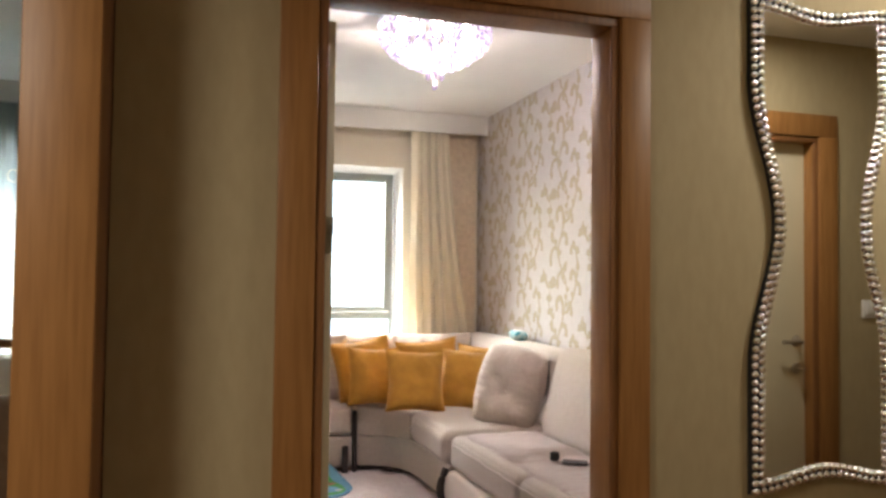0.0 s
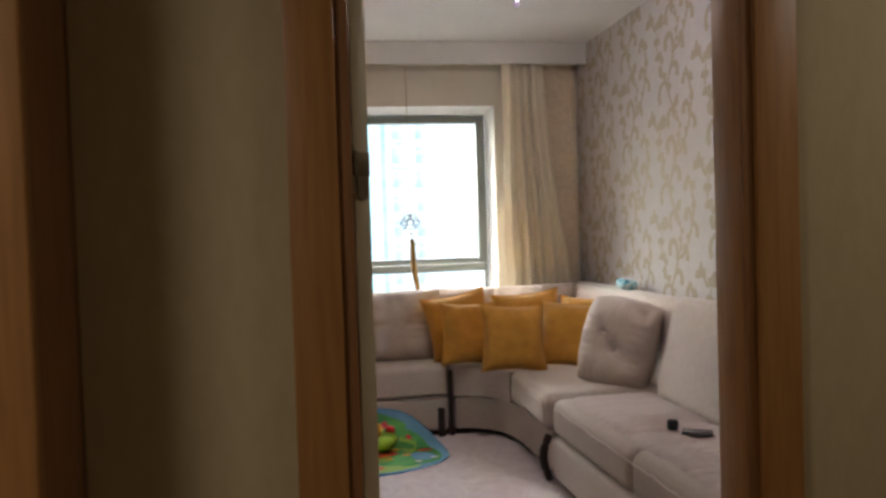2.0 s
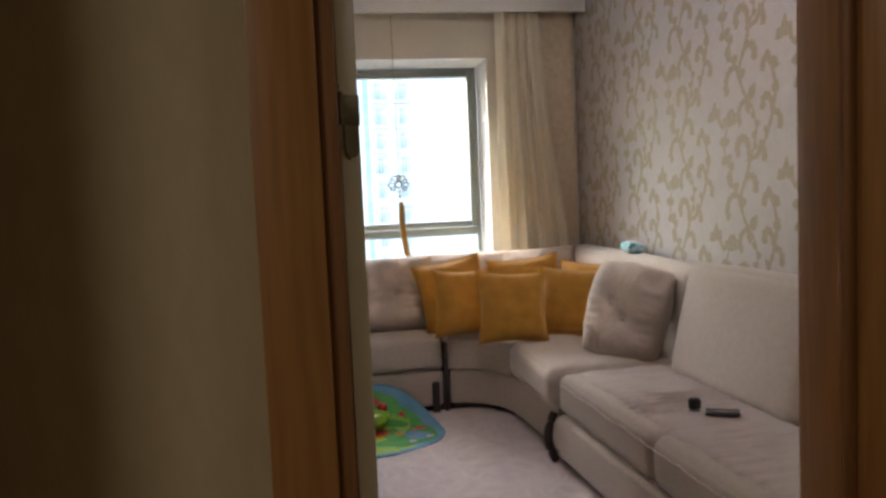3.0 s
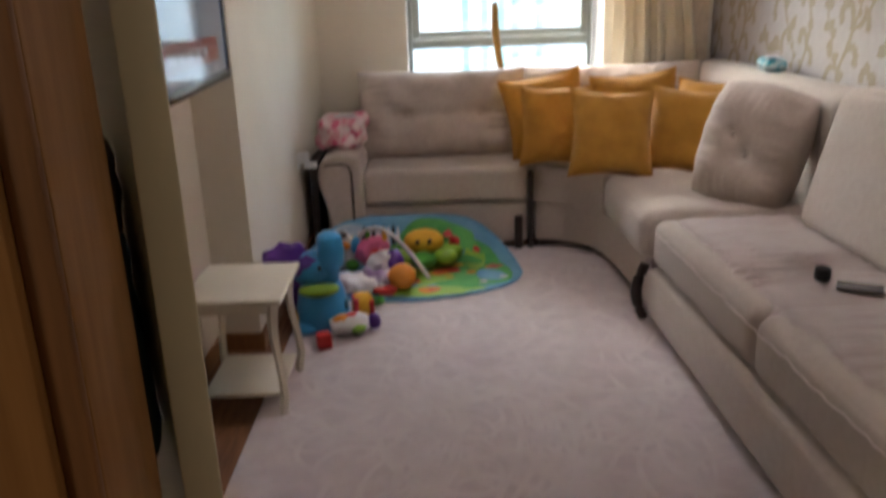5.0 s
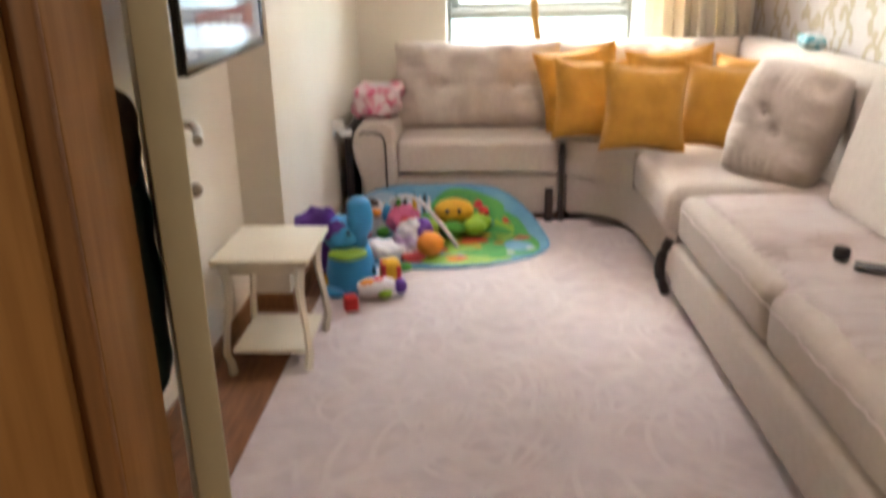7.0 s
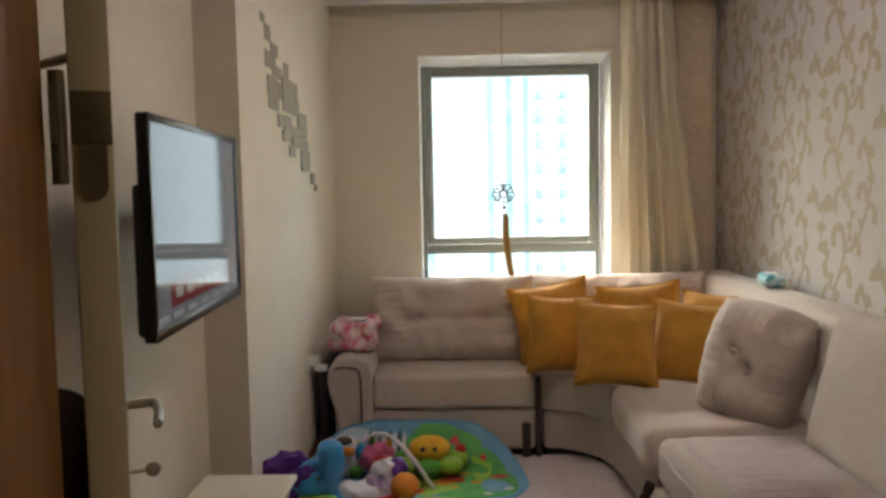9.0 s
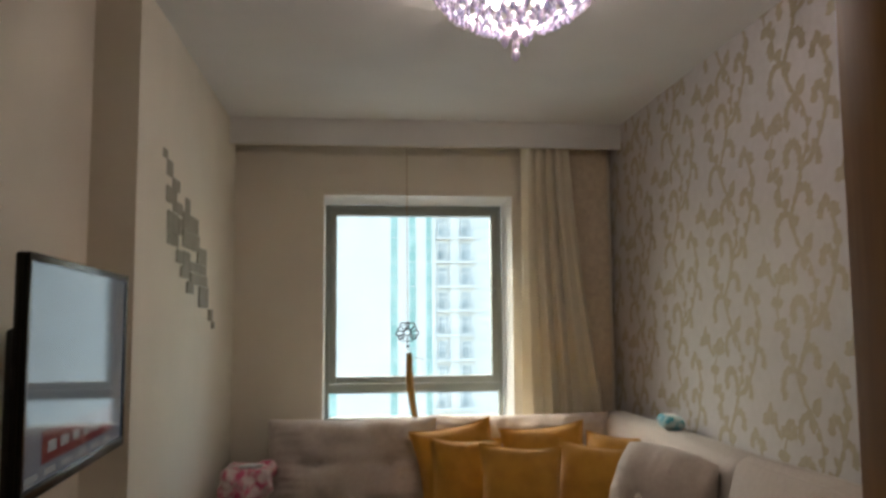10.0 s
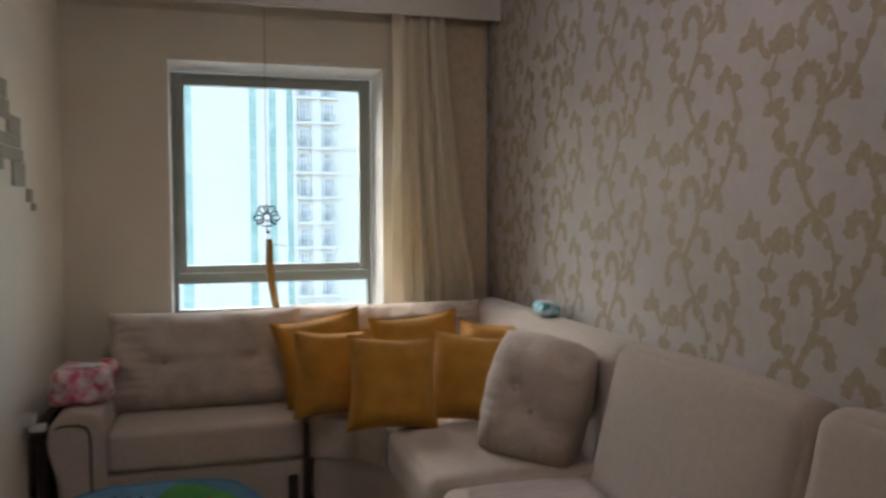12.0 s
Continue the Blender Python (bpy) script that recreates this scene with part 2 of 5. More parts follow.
def soft(lo, hi, r=0.05, n=8, bulge=0.0, wrinkle=0.0, freq=6.0, tufts=(), seed=0.0):
    """A rounded, upholstered block: tufts are (axis, side, u, v, depth, radius)."""
    bm = bmesh.new()
    c = [(a + b) / 2 for a, b in zip(lo, hi)]
    h = [abs(b - a) / 2 for a, b in zip(lo, hi)]
    r = min(r, min(h) * 0.98)

    def ticks(k):
        inner = h[k] - r
        e = [1.0 - math.cos(i / 4 * math.pi / 2) for i in range(4)]
        left = [-h[k] + r * q for q in e]
        mid = [-inner + 2 * inner * i / n for i in range(n + 1)]
        return left + mid + [-q for q in reversed(left)]
    tk = [ticks(k) for k in range(3)]
    for ax in range(3):
        b, d = (ax + 1) % 3, (ax + 2) % 3
        for side in (-1, 1):
            grid = []
            for u in tk[b]:
                row = []
                for v in tk[d]:
                    p = [0, 0, 0]
                    p[ax], p[b], p[d] = side * h[ax], u, v
                    row.append(bm.verts.new(p))
                grid.append(row)
            for i in range(len(grid) - 1):
                for j in range(len(grid[0]) - 1):
                    q = [grid[i][j], grid[i + 1][j], grid[i + 1][j + 1], grid[i][j + 1]]
                    bm.faces.new(q if side > 0 else q[::-1])
    bmesh.ops.remove_doubles(bm, verts=bm.verts, dist=1e-5)
    for v in bm.verts:
        p = v.co
        inner = Vector([max(-h[k] + r, min(h[k] - r, p[k])) for k in range(3)])
        d = p - inner
        nrm = d.normalized() if d.length > 1e-9 else Vector()
        q = inner + nrm * r
        t = [1 - (p[k] / h[k]) ** 2 for k in range(3)]
        for k in range(3):
            if abs(p[k]) >= h[k] - 1e-6:
                o = [t[j] for j in range(3) if j != k]
                q[k] += math.copysign(bulge * max(o[0], 0) ** 0.6 * max(o[1], 0) ** 0.6, p[k])
        if wrinkle:
            w = noise.noise(Vector((q.x * freq + seed, q.y * freq, q.z * freq))) + 0.5 * noise.noise(Vector((q.x * freq * 2.3, q.y * freq * 2.3 + seed, q.z * freq * 2.3)))
            q += nrm * w * wrinkle
        for ax, side, u, w2, dep, rad in tufts:
            b, d2 = (ax + 1) % 3, (ax + 2) % 3
            if p[ax] * side > 0:
                dist = math.hypot(p[b] - u, p[d2] - w2)
                q[ax] -= side * dep * math.exp(-(dist / rad) ** 2)
        v.co = q + Vector(c)
    return bm


def pillow(w, h, t, n=16, ears=0.05, tufts=(), wrinkle=0.004, seed=0.0, power=0.55, flat=4):
    """A stuffed cushion in the xz plane, its faces towards -y and +y, its lower edge on z = 0."""
    bm = bmesh.new()
    sides = {}
    for s in (-1, 1):
        for i in range(n + 1):
            for j in range(n + 1):
                u, v = -1 + 2 * i / n, -1 + 2 * j / n
                edge = i in (0, n) or j in (0, n)
                if edge and s == 1:
                    sides[s, i, j] = sides[-1, i, j]
                    continue
                th = t / 2 * ((1 - abs(u) ** flat) * (1 - abs(v) ** flat)) ** power
                pinch = 1 - ears * (1 - abs(u) ** 2) * (abs(v) ** 3)
                pinch2 = 1 - ears * (1 - abs(v) ** 2) * (abs(u) ** 3)
                x, z = u * w / 2 * pinch2, v * h / 2 * pinch
                for tu, tv, dep, rad in tufts:
                    th -= dep * math.exp(-((x - tu) ** 2 + (z - tv) ** 2) / rad ** 2)
                th += wrinkle * noise.noise(Vector((x * 9 + seed, z * 9, s * 3.0))) * (0 if edge else 1)
                rim_d = max(abs(u), abs(v))
                th += 1.2 * wrinkle * 0.25 * math.sin(34 * (u if abs(v) > abs(u) else v) + seed * 5 + 3 * noise.noise(Vector((u * 2 + seed, v * 2, s)))) * max(0.0, rim_d - 0.45) * (1 - rim_d) * 6
                sides[s, i, j] = bm.verts.new((x, s * max(th, 0.002 if not edge else 0), z + h / 2))
    for s in (-1, 1):
        for i in range(n):
            for j in range(n):
                q = [sides[s, i, j], sides[s, i + 1, j], sides[s, i + 1, j + 1], sides[s, i, j + 1]]
                bm.faces.new(q if s < 0 else q[::-1])
    return bm


def tube(pts, rad, seg=8, bm=None, closed=False, flat=1.0):
    bm = bm or bmesh.new()
    pts = [Vector(p) for p in pts]
    rings = []
    for i, p in enumerate(pts):
        a, b = pts[max(i - 1, 0)], pts[min(i + 1, len(pts) - 1)]
        if closed:
            a, b = pts[i - 1], pts[(i + 1) % len(pts)]
        d = (b - a).normalized()
        up = Vector((0, 0, 1)) if abs(d.z) < 0.95 else Vector((0, 1, 0))
        s = d.cross(up).normalized()
        t2 = s.cross(d)
        r = rad(i / max(len(pts) - 1, 1)) if callable(rad) else rad
        rings.append([bm.verts.new(p + s * math.cos(k / seg * math.tau) * r + t2 * math.sin(k / seg * math.tau) * r * flat) for k in range(seg)])
    m = len(rings)
    for i in range(m if closed else m - 1):
        for k in range(seg):
            bm.faces.new((rings[i][k], rings[i][(k + 1) % seg], rings[(i + 1) % m][(k + 1) % seg], rings[(i + 1) % m][k]))
    if not closed:
        bm.faces.new(rings[0][::-1])
        bm.faces.new(rings[-1])
    return bm


def lathe(profile, seg=24, bm=None, at=(0, 0, 0)):
    bm = bm or bmesh.new()
    rings = []
    for r, z in profile:
        rings.append([bm.verts.new((at[0] + max(r, 1e-4) * math.cos(k / seg * math.tau), at[1] + max(r, 1e-4) * math.sin(k / seg * math.tau), at[2] + z)) for k in range(seg)])
    for a, b in zip(rings, rings[1:]):
        for k in range(seg):
            bm.faces.new((a[k], a[(k + 1) % seg], b[(k + 1) % seg], b[k]))
    bm.faces.new(rings[0][::-1])
    bm.faces.new(rings[-1])
    return bm


def blob(r, at=(0, 0, 0), scale=(1, 1, 1), bm=None, lump=0.0, sub=3, seed=0.0):
    bm = bm or bmesh.new()
    g = bmesh.ops.create_icosphere(bm, subdivisions=sub, radius=1.0)
    for v in g["verts"]:
        k = 1 + lump * noise.noise(v.co * 2.0 + Vector((seed, seed, 0)))
        v.co = Vector((v.co.x * r * scale[0] * k + at[0], v.co.y * r * scale[1] * k + at[1], v.co.z * r * scale[2] * k + at[2]))
    return bm


def prism(outline, z0, z1, bm=None, bev=0.0):
    """A plate: the outline (x, y) between two heights."""
    bm = bm or bmesh.new()
    f = bm.faces.new([bm.verts.new((x, y, z0)) for x, y in outline])
    if f.normal.z > 0 or sum((b[0] - a[0]) * (b[1] + a[1]) for a, b in zip(outline, outline[1:] + outline[:1])) < 0:
        f.normal_flip()
    r = bmesh.ops.extrude_face_region(bm, geom=[f])
    top = [v for v in r["geom"] if isinstance(v, bmesh.types.BMVert)]
    bmesh.ops.translate(bm, verts=top, vec=(0, 0, z1 - z0))
    bmesh.ops.recalc_face_normals(bm, faces=bm.faces)
    if bev:
        es = [e for e in bm.edges if all(v in top for v in e.verts)]
        bmesh.ops.bevel(bm, geom=es, offset=bev, segments=4, affect="EDGES", profile=0.5)
        cap = max((q for q in bm.faces if q.normal.z > 0.9), key=lambda q: q.calc_area())
        bmesh.ops.inset_region(bm, faces=[cap], thickness=0.006)
    return bm


def place(ob, m):
    ob.matrix_basis = m
    return ob


def ribbon(bm, pts, width, z, to3):
    """A flat strip along points in a plane; width is a function of 0..1."""
    prev = None
    for i, (x, y) in enumerate(pts):
        a, b = pts[max(i - 1, 0)], pts[min(i + 1, len(pts) - 1)]
        dx, dy = b[0] - a[0], b[1] - a[1]
        l = math.hypot(dx, dy) or 1
        w = width(i / (len(pts) - 1)) / 2
        pair = [bm.verts.new(to3(x - dy / l * w, y + dx / l * w, z)), bm.verts.new(to3(x + dy / l * w, y - dx / l * w, z))]
        if prev:
            bm.faces.new((prev[0], prev[1], pair[1], pair[0]))
        prev = pair


def spiral(x, y, ang, size, turn, n=12, sweep=4.4):
    """A curl that leaves (x, y) at an angle and winds inwards."""
    pts, a, step = [(x, y)], ang, size * 0.30
    for i in range(n):
        k = i / (n - 1)
        a += turn * sweep / n * (0.55 + 0.9 * k)
        s = step * (1 - 0.62 * k)
        x, y = x + math.cos(a) * s, y + math.sin(a) * s
        pts.append((x, y))
    return pts


# ---- the plan ----
XL, XC, XR = -1.095, -0.93, 1.544        # recess wall, pier wall, papered wall
YP, YW = 2.644, 4.825                     # pier face, window wall
YH, YD = 0.283, 0.385                      # door wall: hall face, room face
OL, OR, OT = -0.47, 0.307, 2.07          # door opening
HC = 2.50                                 # hall ceiling
WL, WR, WB, WT = -0.368, 0.869, 0.80, 2.305

setting("floor", box((-5.2, -3.2, -0.12), (3.4, 4.83, -0.012)), M_JOINT)
setting("ceiling", box((-5.2, YD - 0.1, CEIL), (1.75, 5.16, CEIL + 0.12)), M_CEIL)
setting("hall_ceiling", box((-3.4, -3.2, HC), (3.4, YH, HC + 0.29)), M_CEIL)
setting("wall_east", box((XR, YD, 0), (XR + 0.15, YW, CEIL)), M_PAPER)
setting("wall_west_recess", box((XL - 0.07, YD, 0), (XL, YP, CEIL)), M_ROOM)
setting("wall_west_pier", box((XL - 0.07, YP, 0), (XC, YW, CEIL)), M_ROOM)
bm = box((-1.165, YW, 0), (WL, 5.14, CEIL))
box((WR, YW, 0), (XR + 0.15, 5.14, CEIL), bm=bm)
box((WL, YW, 0), (WR, 5.14, WB), bm=bm)
box((WL, YW, WT), (WR, 5.14, CEIL), bm=bm)
setting("wall_north", bm, M_ROOM)
setting("wall_beam", box((XC, YW - 0.006, 2.335), (XR, YW, CEIL)), M_ROOM)
bm = box((-0.958, YH, 0), (OL - 0.035, YD, CEIL))
box((OR + 0.035, YH, 0), (3.3, YD, CEIL), bm=bm)
box((OL - 0.035, YH, OT + 0.035), (OR + 0.035, YD, CEIL), bm=bm)
setting("wall_door", bm, M_HALL)
setting("wall_hall_west", box((-3.4, -3.2, 0), (-3.25, YH, HC)), M_HALL)
setting("wall_hall_south", box((-3.25, -3.2, 0), (0.75, -3.05, HC)), M_HALL)
setting("wall_hall_return", box((0.6, -3.05, 0), (0.75, -0.79, HC)), M_HALL)
bm = box((0.75, -0.91, 0), (1.115, -0.79, HC))
box((1.97, -0.91, 0), (3.3, -0.79, HC), bm=bm)
box((1.115, -0.91, 2.05), (1.97, -0.79, HC), bm=bm)
setting("wall_corridor_south", bm, M_HALL)
setting("wall_corridor_east", box((3.3, -0.91, 0), (3.4, YD, HC)), M_HALL)
# the neighbouring living room, seen through its cased opening
setting("wall_living_west", box((-5.2, YH, 0), (-5.05, YW, CEIL)), M_ROOM)
bm = box((-5.05, YW, 0), (-4.6, 5.14, CEIL))
box((-1.75, YW, 0), (-1.165, 5.14, CEIL), bm=bm)
box((-4.6, YW, 0), (-1.75, 5.14, 0.80), bm=bm)
box((-4.6, YW, 2.30), (-1.75, 5.14, CEIL), bm=bm)
setting("wall_living_north", bm, M_ROOM)
bm = box((-5.05, YH, 0), (-2.35, YD, CEIL))
box((-2.35, YH, 2.30), (-1.095, YD, CEIL), bm=bm)
setting("wall_living_south", bm, M_HALL)
setting("living_pelmet", box((-5.05, 4.575, 2.59), (-1.2, 4.62, CEIL), 0.004), M_CEIL)

# pelmet over the window
pel = thing("pelmet", "white painted curtain pelmet box under the ceiling", "pelmet", (0, 4.6, CEIL))
tagged(pel, kind="structure")
place(part("front_board", box((XC, 4.575, 2.585), (XR, 4.605, CEIL), 0.003), M_CEIL, pel), pel.matrix_world.inverted())
place(part("lower_lip", tube([(XC, 4.577, 2.583), (XR, 4.577, 2.583)], 0.007, 6), M_CEIL, pel), pel.matrix_world.inverted())
place(part("curtain_rail", box((XC, 4.69, 2.70), (XR, 4.73, 2.738), 0.004), M_WHITE, pel), pel.matrix_world.inverted())

# skirting
for nm, lo, hi in (("baseboard_recess", (XL, YD, 0), (XL + 0.014, YP - 0.014, 0.075)), ("baseboard_pier", (XL, YP - 0.014, 0), (XC + 0.014, YP, 0.075)),
                   ("baseboard_west", (XC, YP, 0), (XC + 0.014, YW, 0.075)), ("baseboard_east", (XR - 0.014, YD, 0), (XR, YW, 0.075)),
                   ("baseboard_hall", (OR + 0.1, YH - 0.014, 0), (3.3, YH, 0.075))):
    setting(nm, box(lo, hi, 0.004), M_WOODD)


# ---- door frame ----
def casing_frame(name, x0, x1, top, y_face, y_back, out, w, label, rebate=0.0):
    """Oak lining and stepped casing round an opening; out is -1 where the casing faces -y, +1 where it faces +y."""
    f = tagged(thing(name, label, "door frame", ((x0 + x1) / 2, y_face, 0)), kind="structure")
    inv = f.matrix_world.inverted()
    t = 0.032
    lo_y, hi_y = min(y_face, y_back), max(y_face, y_back)
    for nm, a, b in (("jamb", (x0 - t, lo_y, 0), (x0, hi_y, top)), ("jamb", (x1, lo_y, 0), (x1 + t, hi_y + rebate, top)), ("head", (x0 - t, lo_y, top), (x1 + t, hi_y + rebate, top + t))):
        place(part(nm, box(a, b, 0.003), M_WOOD, f), inv)
    def yy(d0, d1):
        a, b = y_face + out * d0, y_face + out * d1
        return min(a, b), max(a, b)
    # the bead's darker oak holds the shade of the turned-away edge
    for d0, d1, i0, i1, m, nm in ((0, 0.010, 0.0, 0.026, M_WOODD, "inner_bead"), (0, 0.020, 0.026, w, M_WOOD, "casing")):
        ya, yb = yy(d0, d1)
        for a, b in (((x0 - i1, ya, 0), (x0 - i0, yb, top + i0)), ((x1 + i0, ya, 0), (x1 + i1, yb, top + i0)), ((x0 - i1, ya, top + i0), (x1 + i1, yb, top + i1))):
            place(part(nm, box(a, b, 0.003), m, f), inv)
    return f


casing_frame("door_frame", OL, OR, OT, YH, YD, -1, 0.118, "oak veneered door frame with a stepped casing", 0.004)
casing_frame("corridor_door_frame", 1.147, 1.938, 2.02, -0.79, -0.91, 1, 0.13, "oak veneered frame round a closed cream door")
post = tagged(thing("opening_post", "oak clad post at the edge of the living room opening", "door frame", (-1.03, 0.2, 0)), kind="structure")
inv = post.matrix_world.inverted()
place(part("front_casing", box((-1.100, 0.040, 0), (-0.955, 0.065, HC), 0.004), M_WOOD, post), inv)
# side away from the hall lamp: its shade is put into the oak colour
place(part("side_lining", box((-1.092, 0.065, 0), (-0.961, YD - 0.01, HC), 0.002), M_WOODD, post, "oak side of the post with shade in its colour"), inv)
setting("opening_head", box((-2.35, 0.065, 2.27), (-1.10, YH - 0.002, HC), 0.004), M_WOOD)


def handle_set(door, x, y, z, side, lever):
    """A lever handle and a key escutcheon on a face; side is the outward sign along y, lever the sign of x it points to."""
    plate = lathe([(0.0, 0), (0.026, 0), (0.026, 0.006), (0.020, 0.010), (0.0, 0.010)], 20)
    m = pose(x, y, z, -90 * side, 0, 0)
    h = place(part("handle_rosette", plate, M_STEEL, door, "steel handle rosette"), m)
    pts = [(0, 0, 0.008), (0, 0, 0.045), (lever * 0.012, 0, 0.054), (lever * 0.06, 0, 0.056), (lever * 0.115, 0.0, 0.050)]
    place(part("handle", tube(pts, 0.0085, 10), M_STEEL, h, "brushed steel lever"), Matrix())
    k = place(part("key_rosette", lathe([(0.0, 0), (0.025, 0), (0.025, 0.006), (0.018, 0.009), (0.0, 0.009)], 20), M_STEEL, door, "steel key rosette"), pose(x, y, z - 0.125, -90 * side, 0, 0))
    kb = tube([(0, 0, 0.006), (0, 0, 0.030)], 0.0035, 8)
    blob(0.014, (0, 0, 0.042), (1.0, 0.25, 1.0), kb, sub=2)
    place(part("key", kb, M_STEEL, k, "steel key in the lock"), Matrix())


# open room door, its hinge edge towards the hall
leaf = thing("door_1", "cream lacquered door leaf standing open into the room", "door", (-0.428, 0.425, 0), 24.5)
tagged(leaf, kind="structure")
part("leaf", box((-0.036, 0, 0.008), (0, 0.78, 2.05), 0.003), M_DOOR, leaf)
for zc in (0.50, 1.506):
    hb = box((-0.035, -0.004, zc - 0.024), (-0.001, 0.001, zc + 0.024), 0.001)
    hg = part("hinge", hb, M_BRONZE, leaf, "dull bronze door hinge")
    ob = prism([(0.012 * math.cos(a), 0.012 * math.sin(a) - 0.038) for a in [math.pi + i * math.pi / 10 for i in range(11)]] + [(0.012, 0.0), (-0.012, 0.0)], -0.0015, 0.0015)
    place(part("hinge_tongue", ob, M_BRONZE, hg), pose(-0.018, -0.003, zc - 0.024, 90, 0, 0))
    place(part("knuckle", lathe([(0.0, -0.06), (0.007, -0.06), (0.007, 0.04), (0.0, 0.04)], 12), M_BRONZE, hg), pose(-0.045, -0.008, zc))
    place(part("frame_plate", box((-0.050, -0.034, zc - 0.024), (-0.046, -0.008, zc + 0.024)), M_BRONZE, hg), Matrix())


def handle_on_leaf(door, s, z):
    base = place(part("handle_rosette", lathe([(0.0, 0), (0.026, 0), (0.026, 0.006), (0.020, 0.010), (0.0, 0.010)], 20), M_STEEL, door, "steel handle rosette"), pose(0.0, s, z, 0, 90, 0))
    place(part("handle", tube([(0, 0, 0.006), (0, 0, 0.048), (0, -0.012, 0.058), (0.004, -0.06, 0.060), (0.010, -0.115, 0.054)], 0.0085, 10), M_STEEL, base, "brushed steel lever"), Matrix())
    k = place(part("key_rosette", lathe([(0.0, 0), (0.025, 0), (0.025, 0.006), (0.018, 0.009), (0.0, 0.009)], 20), M_STEEL, door, "steel key rosette"), pose(0.0, s, z - 0.125, 0, 90, 0))
    kb = tube([(0, 0, 0.006), (0, 0, 0.036)], 0.0035, 8)
    blob(0.014, (0, 0, 0.048), (1.0, 0.4, 1.0), kb, sub=2)
    place(part("key", kb, M_STEEL, k, "steel key in the lock"), Matrix())


handle_on_leaf(leaf, 0.715, 1.062)

door_b = tagged(thing("door_2", "closed cream lacquered corridor door with steel lever", "door", (1.5425, -0.86, 0)), kind="structure")
part("leaf", box((-0.395, -0.02, 0.008), (0.395, 0.02, 2.02), 0.003), M_DOOR, door_b)
handle_set(door_b, 0.345, 0.02, 1.10, 1, -1)
sw = thing("light_switch", "white square light switch on the olive wall", "switch", (2.262, -0.789, 1.25))
part("plate", box((-0.042, -0.002, -0.042), (0.042, 0.010, 0.042), 0.003), M_WHITE, sw)
part("rocker", box((-0.026, 0.010, -0.026), (0.026, 0.014, 0.026), 0.002), M_WHITE, sw)

# clothes hung behind the open door
coat = thing("hanging_coat", "navy coat hung on the back of the door", "coat", (-0.428, 0.425, 0), 24.5)
part("coat_body", soft((-0.13, 0.075, 0.845), (-0.045, 0.42, 1.115), 0.035, 8, 0.0, 0.012, 9), M_NAVY, coat)
part("scarf", soft((-0.120, 0.085, 1.09), (-0.048, 0.36, 1.185), 0.035, 8, 0.0, 0.014, 11), M_BROWNC, coat, "brown scarf over the coat")
part("hook", tube([(-0.043, 0.26, 1.60), (-0.075, 0.26, 1.59), (-0.085, 0.26, 1.61)], 0.006, 8), M_STEEL, coat, "steel coat hook")

# ---- window ----
def casement(name, x0, x1, zb, zt, zs, label):
    w = tagged(thing(name, label, "window", ((x0 + x1) / 2, 4.90, zb)), kind="structure")
    inv = w.matrix_world.inverted()
    fr = box((x0, 5.035, zb), (x0 + 0.028, 5.105, zt), 0.004)
    box((x1 - 0.028, 5.035, zb), (x1, 5.105, zt), 0.004, bm=fr)
    box((x0, 5.035, zt - 0.025), (x1, 5.105, zt), 0.004, bm=fr)
    box((x0, 5.035, zb), (x1, 5.105, zb + 0.03), 0.004, bm=fr)
    f = place(part("window_frame", fr, M_ALU, w), inv)
    place(part("transom", box((x0 + 0.028, 5.033, zs - 0.062), (x1 - 0.028, 5.102, zs), 0.004), M_ALU, w), inv)
    a, b, t = x0 + 0.030, x1 - 0.030, 0.046
    for nm, lo, hi in (("stile", (a, 5.018, zs + 0.004), (a + t, 5.075, zt - 0.028)), ("stile", (b - t, 5.018, zs + 0.004), (b, 5.075, zt - 0.028)),
                       ("sash_rail", (a + t, 5.018, zt - 0.028 - t), (b - t, 5.075, zt - 0.028)), ("sash_rail", (a + t, 5.018, zs + 0.004), (b - t, 5.075, zs + 0.004 + t))):
        place(part(nm, box(lo, hi, 0.005), M_ALU, w), inv)
    for lo, hi in (((a + t, 5.044, zs + 0.05), (b - t, 5.050, zt - 0.028 - t)), ((x0 + 0.028, 5.060, zb + 0.03), (x1 - 0.028, 5.066, zs - 0.062))):
        g = place(part("pane", box(lo, hi), M_GLASS, w, "clear window glass", False), inv)
        g.visible_shadow = False
    hd = tube([((b - t / 2), 5.018, zs + 0.62), (b - t / 2, 4.985, zs + 0.62), (b - t / 2, 4.98, zs + 0.52)], 0.009, 8)
    place(part("window_handle", hd, M_ALU, w, "grey window handle"), inv)
    return w


casement("window_1", WL + 0.004, WR - 0.036, WB + 0.02, WT - 0.036, 1.069, "grey framed window with a fixed lower pane")
rv = prism([(WR - 0.036, 5.032), (WR - 0.002, YW + 0.003), (WR + 0.002, YW + 0.003), (WR + 0.002, 5.032)], WB, WT - 0.002)
setting("window_reveal", rv, M_WHITE)
rv = prism([(5.032, WT - 0.036), (YW + 0.003, WT - 0.002), (YW + 0.003, WT + 0.002), (5.032, WT + 0.002)], WL, WR - 0.002)
bmesh.ops.transform(rv, matrix=Matrix(((0, 0, 1, 0), (1, 0, 0, 0), (0, 1, 0, 0), (0, 0, 0, 1))), verts=rv.verts)
setting("window_reveal_head", rv, M_WHITE)
setting("window_reveal_side", box((WL - 0.002, YW + 0.003, WB), (WL + 0.003, 5.032, WT - 0.03)), M_WHITE)
